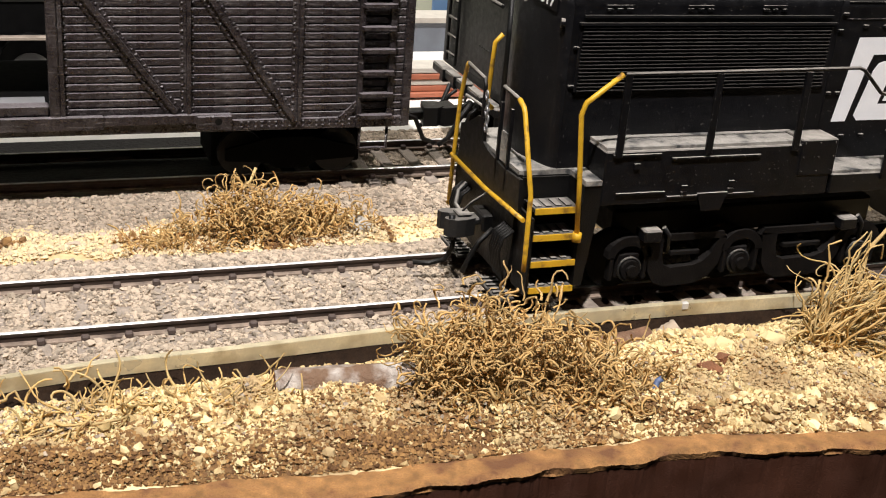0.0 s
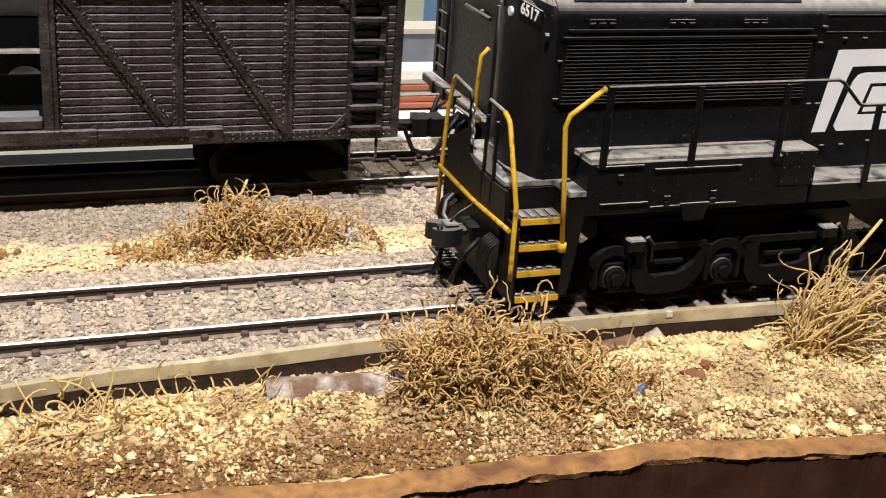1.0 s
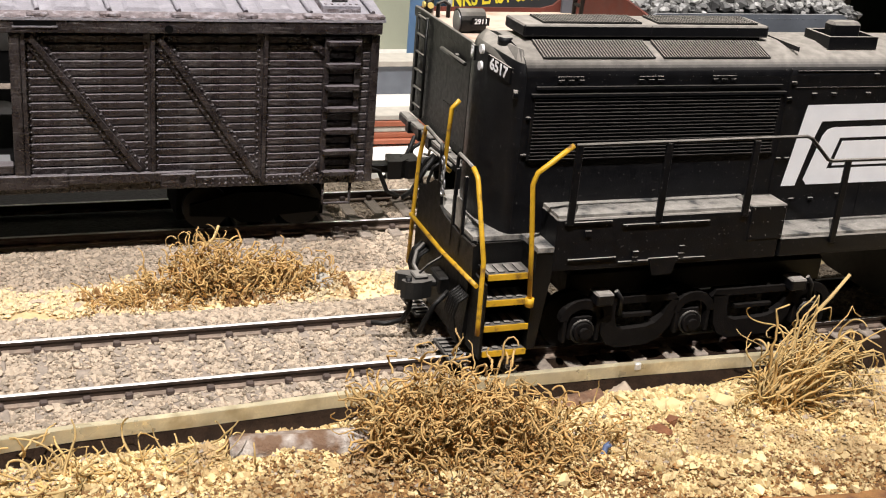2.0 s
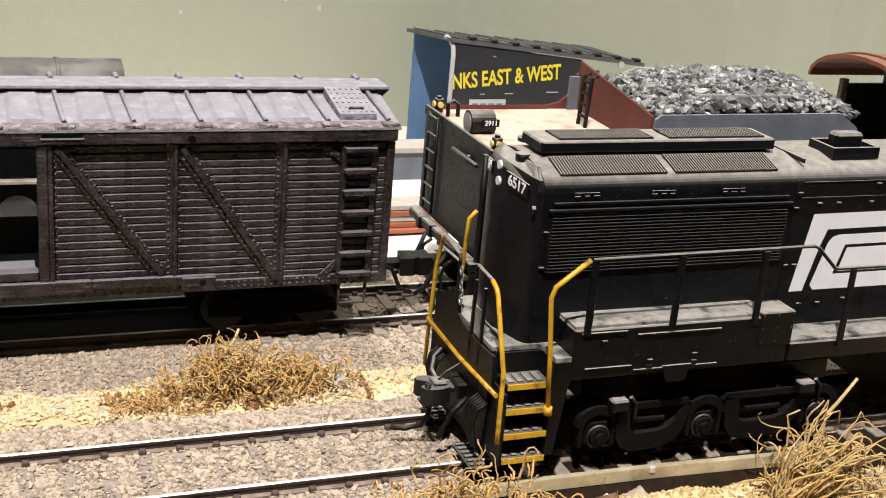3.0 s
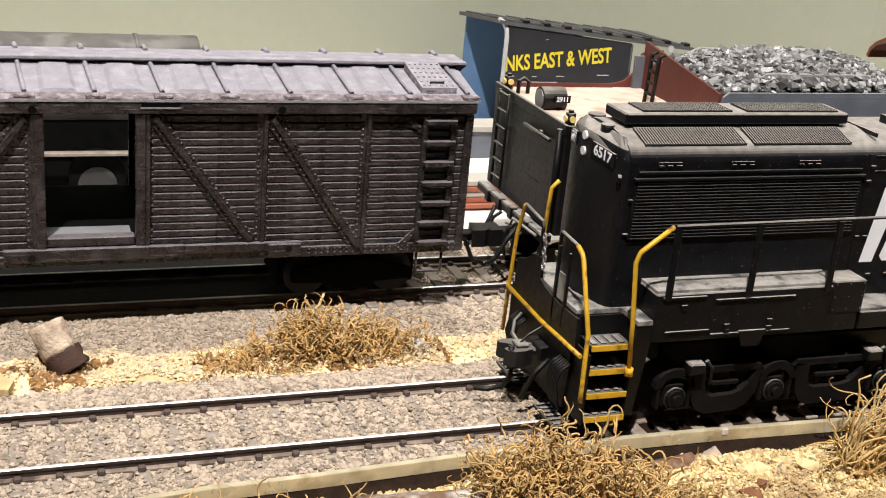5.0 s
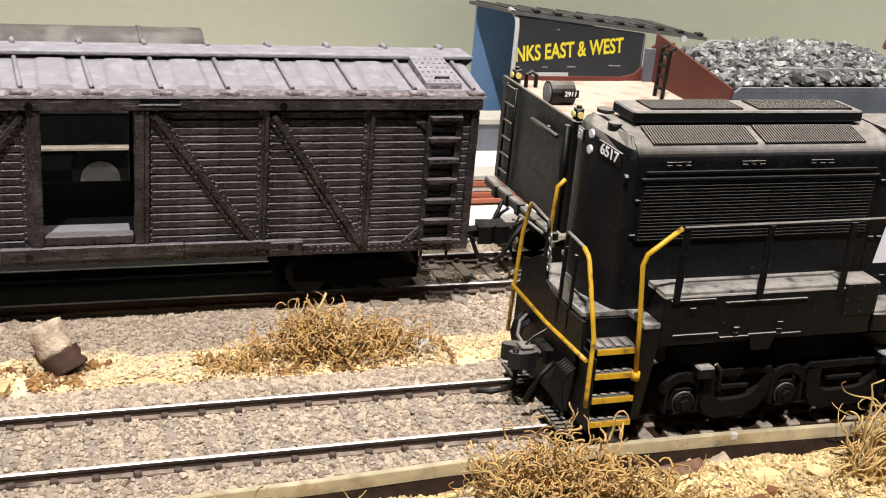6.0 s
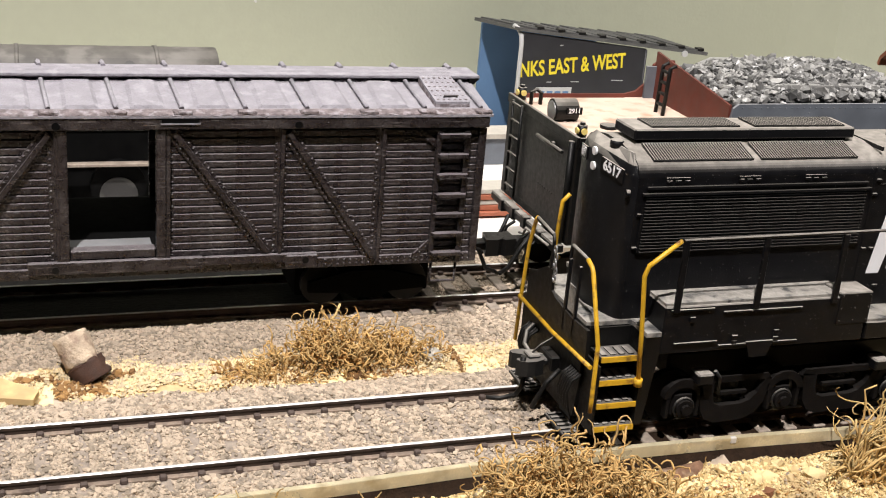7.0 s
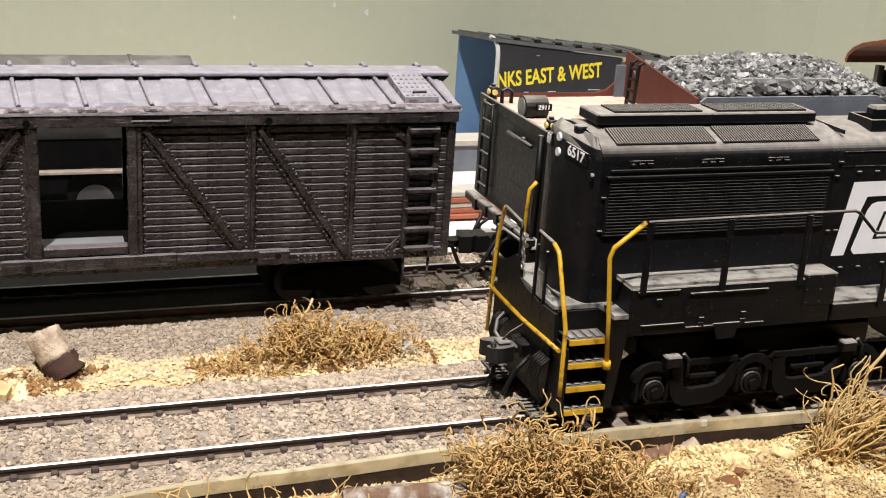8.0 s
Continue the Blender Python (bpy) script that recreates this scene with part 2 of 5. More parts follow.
def under(ob, parent):
    ob.parent = parent
    if parent.type == "EMPTY":
        ob.matrix_parent_inverse = Matrix.Translation(-parent.location)
    return ob


def part(name, bm, material, parent, label=""):
    ob = tagged(under(new(name, mesh_of(name, bm, material)), parent), label)
    return tagged(ob, kind="stuff") if name == "rivets" else ob


def piece(name, me, parent, at):
    ob = under(new(name, me), parent)
    ob.location = Vector(at) * CM
    return ob


def solo(name, bm, material, label, category, group="", kind=""):
    return tagged(new(name, mesh_of(name, bm, material)), label, category, group, kind)


def from_arrays(name, verts, faces, material, smooth=False):
    me = bpy.data.meshes.new(name)
    me.from_pydata((np.asarray(verts) * CM).tolist(), [], faces.tolist() if isinstance(faces, np.ndarray) else faces)
    if smooth:
        me.polygons.foreach_set("use_smooth", [True] * len(me.polygons))
    me.materials.append(M[material])
    return me


def lettering(name, text, size, material, parent, m, label="", depth=0.01, wide=1.0, width=None):
    """Built-in font, as a mesh, laid by the pose m (cm)."""
    cu = bpy.data.curves.new(name, "FONT")
    cu.body, cu.size, cu.extrude, cu.align_x, cu.align_y = text, size, depth, "CENTER", "CENTER"
    cu.offset = size * 0.022
    tmp = bpy.data.objects.new(name, cu)
    me = bpy.data.meshes.new_from_object(tmp)
    bpy.data.objects.remove(tmp)
    if width:
        us = [v.co.x for v in me.vertices]
        wide = width / (max(us) - min(us))
    me.transform(Matrix.Scale(CM, 4) @ m @ Matrix.Diagonal((wide, 1, 1, 1)))
    me.materials.clear()
    me.materials.append(M[material])
    return tagged(under(new(name, me), parent), label)


RNG = np.random.default_rng(7)


def curve_y(table, x):
    return np.interp(x, [p[0] for p in table], [p[1] for p in table])


RIM_BACK = [(-60, -2.2), (-12, -2.95), (-8.5, -3.12), (-5.8, -3.42), (-3.5, -3.58), (0, -3.64), (1.6, -3.86), (4, -4.25), (8, -4.8), (60, -8)]
RIM_FRONT = [(-60, -3.8), (-12, -4.0), (-4, -4.12), (0, -4.13), (1.3, -4.3), (3.65, -4.68), (8, -5.3), (60, -9)]


BAR = [(-14, -2.3), (-10, -1.45), (-8.46, -1.14), (-7.7, -1.02), (-6.94, -0.95), (-5.33, -0.90), (-3.08, -0.76), (-0.26, -0.70), (2.34, -0.73), (4.41, -0.82), (5.96, -0.90)]


def height(x, y):
    """Height of the scenery (cm): ballast beds, the strip between the tracks, the crumbling front verge."""
    def step(a, b, v):
        s = np.clip((v - a) / (b - a), 0, 1)
        return s * s * (3 - 2 * s)
    x, y = np.asarray(x, float), np.asarray(y, float)
    bar = curve_y(BAR, x)
    edge = curve_y(RIM_BACK, x)
    h = np.full(np.broadcast(x, y).shape, -0.27)
    h = h - 0.22 * step(0.06, -0.10, y - bar) + 0.08 * step(-0.2, -0.6, y - bar)
    h = h - 0.06 * step(2.6, 3.0, y) + 0.06 * step(4.6, 5.0, y) - 0.05 * step(9.5, 10.5, y)
    h = h + 0.06 * step(-0.72, -0.45, y) * step(2.75, 2.35, y) * step(0.02, 0.14, y - bar) - 2.0 * step(18.2, 20.5, y)
    lump = 0.12 * np.sin(1.7 * x + 0.6 * y + 0.4) * np.sin(2.3 * y - 0.8 * x) + 0.08 * np.sin(4.1 * x + 1.0) * np.sin(3.7 * y + 0.5 * x) + 0.05 * np.sin(9.3 * x + 2 * y) * np.sin(8.1 * y - x)
    h = h + lump * (step(-0.25, -0.8, y - bar) + 0.35 * step(2.6, 3.2, y) * step(5.0, 4.4, y))
    cliff = step(0.42, 0.06, y - edge + 0.08 * np.sin(3.3 * x) + 0.05 * np.sin(7.9 * x))
    return np.where(y < -1.3, h * (1 - cliff) + (-0.66) * cliff, h)


# a rough lump: an icosahedron
_t = (1 + 5 ** 0.5) / 2
ICO_V = np.array([(-1, _t, 0), (1, _t, 0), (-1, -_t, 0), (1, -_t, 0), (0, -1, _t), (0, 1, _t), (0, -1, -_t), (0, 1, -_t), (_t, 0, -1), (_t, 0, 1), (-_t, 0, -1), (-_t, 0, 1)], float)
ICO_V /= np.linalg.norm(ICO_V[0])
ICO_F = np.array([(0, 11, 5), (0, 5, 1), (0, 1, 7), (0, 7, 10), (0, 10, 11), (1, 5, 9), (5, 11, 4), (11, 10, 2), (10, 7, 6), (7, 1, 8), (3, 9, 4), (3, 4, 2), (3, 2, 6), (3, 6, 8), (3, 8, 9), (4, 9, 5), (2, 4, 11), (6, 2, 10), (8, 6, 7), (9, 8, 1)])


OCT_V = np.array([(1, 0, 0), (-1, 0, 0), (0, 1, 0), (0, -1, 0), (0, 0, 1), (0, 0, -1)], float)
OCT_F = np.array([(0, 2, 4), (2, 1, 4), (1, 3, 4), (3, 0, 4), (2, 0, 5), (1, 2, 5), (3, 1, 5), (0, 3, 5)])


def lumps(name, centres, sizes, material, flat=0.7, rough=0.25, shape=None):
    """Many irregular grains in one mesh."""
    n = len(centres)
    base, facets = shape or (ICO_V, ICO_F)
    k = len(base)
    v = np.repeat(base[None], n, 0) * (1 + RNG.uniform(-rough, rough, (n, k, 1))) + RNG.uniform(-rough, rough, (n, k, 3)) * 0.6
    stretch = RNG.uniform(0.7, 1.3, (n, 1, 3)) * np.array([1, 1, flat])
    ang = RNG.uniform(0, 2 * np.pi, n)
    c, s = np.cos(ang)[:, None], np.sin(ang)[:, None]
    v = v * stretch
    v = np.stack([v[..., 0] * c - v[..., 1] * s, v[..., 0] * s + v[..., 1] * c, v[..., 2]], -1)
    v = v * np.asarray(sizes)[:, None, None] + np.asarray(centres)[:, None]
    f = (facets[None] + k * np.arange(n)[:, None, None]).reshape(-1, 3)
    return from_arrays(name, v.reshape(-1, 3), f, material)


# ---- setting: wall, room, scenery base ----
def sheet(name, xs, ys, zfun, material, hem=None):
    X, Y = np.meshgrid(xs, ys)
    if hem:
        Y = hem(X, Y)
    Z = zfun(X, Y)
    v = np.stack([X, Y, Z], -1).reshape(-1, 3)
    w = len(xs)
    q = [(j * w + i, j * w + i + 1, (j + 1) * w + i + 1, (j + 1) * w + i) for j in range(len(ys) - 1) for i in range(w - 1)]
    return from_arrays(name, v, q, material, True)
xs = np.concatenate([np.linspace(-60, -13, 30), np.arange(-12.6, 9.01, 0.16), np.linspace(10, 60, 30)])
ys = np.concatenate([np.arange(-5.3, 6.01, 0.12), np.linspace(6.3, 31, 40)])


def ground_height(X, Y):
    bumps = 0.03 * (np.sin(9 * X + 3 * np.sin(5 * Y)) * np.sin(8 * Y + 2 * np.sin(6 * X)))
    return height(X, Y) + bumps * (Y < 6) * (Y < -1.0)


ground_mesh = sheet("ground", xs, ys, ground_height, "ballast", lambda X, Y: np.maximum(Y, curve_y(RIM_BACK, X) - 0.15))
ground_mesh.materials.append(M["sawdust"])
# brightened ground, used from where the boxcar's shade ends
ground_mesh.materials.append(M["lit_ground"])
ground_mesh.materials.append(M["shaded_ballast"])
ground_mesh.materials.append(M["shaded_soil"])
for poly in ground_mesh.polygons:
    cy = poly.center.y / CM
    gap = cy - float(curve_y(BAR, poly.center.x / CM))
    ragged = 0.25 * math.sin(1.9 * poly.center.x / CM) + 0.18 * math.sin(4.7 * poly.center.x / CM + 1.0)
    # shade put into colour: slot 4 by strip and locomotive, slot 3 below the boxcar
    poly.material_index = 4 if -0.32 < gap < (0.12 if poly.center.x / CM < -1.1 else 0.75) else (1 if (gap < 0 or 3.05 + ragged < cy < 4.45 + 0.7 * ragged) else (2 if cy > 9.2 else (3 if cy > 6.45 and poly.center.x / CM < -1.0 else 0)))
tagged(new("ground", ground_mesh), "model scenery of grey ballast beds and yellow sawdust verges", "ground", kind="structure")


def rim():
    """The front edge of the layout: a worn hardboard strip over a dark fascia that hangs down."""
    x = np.concatenate([np.linspace(-60, -13, 12), np.arange(-12, 9, 0.05), np.linspace(10, 60, 12)])
    yb, yf = curve_y(RIM_BACK, x), curve_y(RIM_FRONT, x)
    wob = 0.04 * np.sin(3.1 * x) + 0.03 * np.sin(7.3 * x + 1) + RNG.uniform(-0.012, 0.012, len(x))
    torn = 0.016 * np.clip(np.sin(1.3 * x + 2.2) + np.sin(2.9 * x) + 0.5 * np.sin(11 * x), 0, 2)
    top = -0.62 + 0.02 * np.sin(1.9 * x)
    rows = [np.stack([x, yb + 0.25, top - 0.5], -1), np.stack([x, yb, top - 0.05], -1), np.stack([x, yb - 0.08 + wob, top], -1), np.stack([x, yf + 0.06 + wob + torn, top - 0.01], -1),
            np.stack([x, yf + wob + torn, top - 0.05], -1), np.stack([x, yf + 0.04 + wob, top - 0.13 - torn], -1), np.stack([x, yf + 0.09, top - 0.16 - torn], -1)]
    v = np.concatenate(rows)
    w = len(x)
    q = [(j * w + i, (j + 1) * w + i, (j + 1) * w + i + 1, j * w + i + 1) for j in range(len(rows) - 1) for i in range(w - 1)]
    base = thing("layout_edge", (0, -4.1, -8), "worn brown hardboard edge over a dark stained fascia", "layout edge", kind="structure")
    tagged(under(new("trim", from_arrays("trim", v, q, "rim")), base), "torn brown hardboard strip")
    rows = [np.stack([x, yf + 0.05 + wob, top - 0.08], -1), np.stack([x, yf + 0.05 + wob * 0.5, top - 0.6], -1), np.stack([x, yf + 0.05 + 0 * x, top - 8], -1)]
    v = np.concatenate(rows)
    q = [(j * w + i, (j + 1) * w + i, (j + 1) * w + i + 1, j * w + i + 1) for j in range(2) for i in range(w - 1)]
    tagged(under(new("fascia", from_arrays("fascia", v, q, "fascia")), base), "dark brown fascia board")


rim()
# the painted wall behind the layout, bending towards the aisle, and the plain room that closes the place
bm = BM()
plan = [(-60, 31), (24, 31), (26.5, 30.6), (28.5, 29.6), (30, 28), (60, -10), (62, -9), (31, 30.5), (28, 33), (-60, 33)]
prism(bm, plan, "z", -8, 60)
solo("wall_north", bm, "wall", "grey-green painted wall behind the layout", "wall", kind="structure")
wall = bpy.data.objects["wall_north"]
for x, z, r in ((-2.6, 9.4, 0.16), (3.2, 2.9, 0.10), (4.6, 2.6, 0.14), (-0.9, 2.3, 0.09), (-3.4, 8.9, 0.08)):
    bm = BM()
    ring = [(x + r * (1 + 0.35 * math.sin(3 * q + x)) * math.cos(q) * 0.6, z + r * math.sin(q)) for q in np.linspace(0, 2 * math.pi, 9)[:-1]]
    prism(bm, ring, "y", 30.985, 30.998)
    fleck = new("paint_fleck", mesh_of("paint_fleck", bm, "greyedge"))
    fleck.parent = wall
for nm, b in (("wall_south", (-200, 200, -205, -200, -100, 160)), ("wall_west", (-205, -200, -200, 205, -100, 160)), ("wall_east", (200, 205, -200, 205, -100, 160)),
              ("wall_far_north", (-200, 200, 200, 205, -100, 160)), ("ceiling", (-200, 200, -200, 200, 160, 165)), ("floor", (-200, 200, -200, 200, -105, -100))):
    solo(nm, box(BM(), *b), "room", "plain painted room surface", "wall" if "wall" in nm else nm, kind="structure")
solo("tabletop", box(BM(), -60, 60, -3.0, 32.9, -8, -3.2), "fascia", "brown wooden table under the layout", "table", kind="structure")


# ---- tracks ----
def rail(y, x0, x1, z=0.0):
    """One rail: dark web and foot, with a polished head."""
    bm = BM()
    prism(bm, [(y + 0.020, z - 0.15), (y + 0.020, z - 0.075), (y + 0.040, z - 0.055), (y + 0.040, z - 0.010),
               (y - 0.040, z - 0.010), (y - 0.040, z - 0.055), (y - 0.020, z - 0.075), (y - 0.020, z - 0.15)], "x", x0, x1)
    foot = BM()
    prism(foot, [(y - 0.11, z - 0.19), (y + 0.11, z - 0.19), (y + 0.11, z - 0.16), (y + 0.025, z - 0.145), (y - 0.025, z - 0.145), (y - 0.11, z - 0.16)], "x", x0, x1)
    head = BM()
    prism(head, [(y - 0.036, z - 0.010), (y + 0.036, z - 0.010), (y + 0.026, z), (y - 0.026, z)], "x", x0, x1)
    return bm, head, foot


def track(name, y, x0, x1, label, drawn):
    base = thing(name, ((x0 + x1) / 2, y + 0.875, -0.3), label, "track", "tracks")
    for k in (0, 1.75):
        bm, head, foot = rail(y + k, x0, x1)
        r = part("rail", bm, "railside", base)
        part("rail_head", head, "railtop", r, "polished rail head")
        part("rail_foot", foot, "railfoot", r, "dusty rail foot")
    tie = mesh_of("tie", box(BM(), -0.13, 0.13, -1.35, 1.35, -0.16, 0, 0.02), "tie")
    chair = BM()
    box(chair, -0.06, 0.06, -0.05, 0.05, 0, 0.10, 0.02)
    chair = mesh_of("spike", chair, "spike")
    n = 0
    x = x0 + 0.3
    while x < x1:
        if drawn[0] < x < drawn[1]:
            t = piece("tie", tie, base, (x + RNG.uniform(-0.03, 0.03), y + 0.875, -0.175))
            t.rotation_euler = (0, 0, RNG.uniform(-0.02, 0.02))
            for dy in (-0.12, 0.12, 1.63, 1.87):
                piece("spike", chair, base, (x, y + dy, -0.178))
        x += 0.612
    return base


track("track", 0.0, -45, 45, "main track with bright rail heads on grey ties in ballast", (-13, 12))
track("track", 6.2, -45, 45, "siding track with dark ties in ballast", (-4, 4))


def ballast():
    n = 92000
    x, y = RNG.uniform(-12.5, 9, n), RNG.uniform(-0.95, 3.08, n)
    m2 = 34000
    x2, y2 = RNG.uniform(-12.5, 3.0, m2), RNG.uniform(4.38, 6.6, m2)
    x3, y3 = RNG.uniform(-1.3, 2.0, 12000), RNG.uniform(6.3, 9.4, 12000)
    x, y = np.r_[x, x2, x3], np.r_[y, y2, y3]
    on_tie = (np.abs((x + 44.7 + 0.306) % 0.612 - 0.306) < 0.14) & (y > -0.45) & (y < 2.2)
    near_rail = (np.abs(y) < 0.13) | (np.abs(y - 1.75) < 0.13) | (np.abs(y - 6.2) < 0.13)
    # no pale grains on the shade-coloured ground beside strip and locomotive
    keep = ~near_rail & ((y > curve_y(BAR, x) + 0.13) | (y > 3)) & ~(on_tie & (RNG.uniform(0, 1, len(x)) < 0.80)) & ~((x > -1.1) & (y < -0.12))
    x, y = x[keep], y[keep]
    s = np.clip(RNG.lognormal(np.log(0.028), 0.40, len(x)), 0.012, 0.075)
    z = height(x, y) + s * 0.2 + RNG.uniform(-0.02, 0.025, len(x)) + np.where(on_tie[keep], 0.035, 0)
    tagged(new("ballast", lumps("ballast", np.stack([x, y, z], -1), s, "ballast", 0.65, 0.3)), "grey and tan crushed ballast grains", "ballast", kind="stuff")


ballast()


def scatter(name, n, xr, yr, size, material, label, lift=0.2, clump=None):
    x, y = RNG.uniform(*xr, n), RNG.uniform(*yr, n)
    if clump:
        keep = clump(x, y) > RNG.uniform(0, 1, n)
        x, y = x[keep], y[keep]
    s = np.clip(RNG.lognormal(np.log(size), 0.45, len(x)), size * 0.4, size * (1.9 if size < 0.03 else 2.4))
    z = height(x, y) + s * lift + RNG.uniform(0, 0.04, len(x))
    tagged(new(name, lumps(name, np.stack([x, y, z], -1), s, material, 0.85, 0.4, (OCT_V, OCT_F) if size < 0.03 else None)), label, "ground cover", kind="stuff")


def verge(x, y):
    return (y > curve_y(RIM_BACK, x) - 0.02) & (y < curve_y(BAR, x) - 0.2 - 0.12 * np.sin(2.3 * x) ** 2)


def brown_share(x, y):
    d = y - curve_y(RIM_BACK, x)
    return np.clip(1.35 - d / 0.6, 0, 1) * (0.5 + 0.65 * (np.sin(1.7 * x + 1.2) + 0.5 * np.sin(4.3 * x) > -0.3)) * (0.45 + 0.55 * (x < -2.2)) + 0.06 + 0.16 * (x < -2.2)


def strip_share(x, y):
    """Patches of sawdust between the tracks, with ragged sides."""
    mid, half = 3.80 + 0.12 * np.sin(1.3 * x), 0.78 + 0.2 * np.sin(2.1 * x + 0.7) + 0.12 * np.sin(5.3 * x)
    return np.clip((half - np.abs(y - mid)) / 0.3, 0, 1) * (0.30 + 0.70 * (np.sin(1.7 * x + 2.1 * y) + np.sin(3.9 * y - 2.3 * x + 1.0) > -0.55))


scatter("sawdust", 120000, (-10.5, 8), (-4.9, -0.7), 0.021, "sawdust", "yellow sawdust crumbs heaped on the verge", 0.5, lambda x, y: verge(x, y) * (0.96 - 0.88 * brown_share(x, y)))
scatter("sawdust", 26000, (-12, 5), (2.95, 4.75), 0.026, "cream_dust", "pale sawdust strewn between the tracks", 0.4, strip_share)
scatter("sawdust_lump", 6500, (-10.5, 8), (-4.9, -0.8), 0.033, "sawdust", "larger yellow sawdust clots on the verge", 0.4, lambda x, y: verge(x, y) * (0.3 + 0.7 * (np.sin(1.1 * x + 1.9) * np.sin(1.9 * y) > 0.1)))
scatter("sawdust_clot", 5200, (-0.6, 7), (-4.6, -1.2), 0.036, "sawdust", "large pale yellow sawdust clots near the edge", 0.45, lambda x, y: verge(x, y) * (np.sin(2.1 * x + 0.4) * np.sin(2.6 * y + 1.0) > -0.1) * ((y < curve_y(RIM_BACK, x) + 0.9) | (y > curve_y(BAR, x) - 0.9)))
scatter("grit", 14000, (-10.5, 8), (-3.6, -0.8), 0.024, "ballast", "grey grit mixed into the sawdust", 0.6, lambda x, y: verge(x, y) * (y > curve_y(RIM_BACK, x) + 0.4) * (0.12 + 0.8 * (np.sin(0.8 * x + 2.6) + 0.6 * np.sin(2.2 * y + x) > 0.5)))
scatter("brown_crumbs", 130000, (-10.5, 8), (-4.9, -2.0), 0.022, "rust_crumb", "brown crumbs of ground cover along the edge", 0.6, lambda x, y: verge(x, y) * brown_share(x, y))

scatter("bark_crumbs", 5200, (-6.6, -1.6), (3.15, 4.2), 0.026, "rust_crumb", "dark brown bark crumbs under the low bush", 0.5, lambda x, y: 0.75 * (np.sin(2.7 * x + 1.1) * np.sin(3.1 * y + 0.4) > -0.35))
scatter("bark_crumbs", 1500, (-10.2, -8.0), (3.2, 4.0), 0.030, "rust_crumb", "brown bark crumbs round the wooden peg", 0.5, lambda x, y: 0.7 * (np.sin(3.3 * x) * np.sin(4.1 * y) > 0.0))

# the brass strip lying along the outer side of the main track


def strip_bar(x0, x1):
    xx = np.linspace(x0, x1, max(2, int((x1 - x0) / 0.3)))
    yy = curve_y(BAR, xx)
    prof = [(-0.00, -0.33), (0.11, -0.33), (0.11, -0.115), (0.10, -0.10), (0.01, -0.10), (0.0, -0.115)]
    bm = BM()
    rings = [[bm.verts.new((a, b + p, q)) for p, q in prof] for a, b in zip(xx, yy)]
    for r0, r1 in zip(rings, rings[1:]):
        for k in range(6):
            bm.faces.new((r0[k], r1[k], r1[(k + 1) % 6], r0[(k + 1) % 6]))
    bm.faces.new(rings[0])
    bm.faces.new(rings[-1][::-1])
    bmesh.ops.recalc_face_normals(bm, faces=bm.faces)
    return bm


solo("brass_strip", strip_bar(-14, -2.6), "brass", "tarnished brass strip along the track, slightly bent", "metal strip", "brass strips")
strip = solo("brass_strip", strip_bar(-2.45, 5.96), "brass", "tarnished brass strip beside the locomotive", "metal strip", "brass strips")


clip = BM()
sy = float(curve_y(BAR, 2.2))
box(clip, 2.14, 2.26, sy - 0.02, sy + 0.06, -0.22, -0.09, 0.015)
part("splice_clip", clip, "railtop", strip, "bright solder splice")


# ---- the diesel locomotive ----
def rivets(bm, pts, r, axis):
    """Small round heads that stand proud along an axis ('x-', 'y-', 'z+')."""
    for p in pts:
        p = Vector(p)
        d = {"y-": Vector((0, -1, 0)), "x-": Vector((-1, 0, 0)), "z+": Vector((0, 0, 1))}[axis]
        a = d.orthogonal().normalized()
        b = d.cross(a)
        ring = [bm.verts.new(p + r * (math.cos(k * math.pi / 3) * a + math.sin(k * math.pi / 3) * b)) for k in range(6)]
        tip = bm.verts.new(p + d * r * 0.7)
        for k in range(6):
            bm.faces.new((ring[k], ring[(k + 1) % 6], tip))
    return bm


def disc(bm, c, r, axis, a, b, seg=16):
    """A short cylinder about an axis through c, from a to b along it."""
    ring = [(c[0] + r * math.cos(2 * math.pi * k / seg), c[1] + r * math.sin(2 * math.pi * k / seg)) for k in range(seg)]
    return prism(bm, ring, axis, a, b)


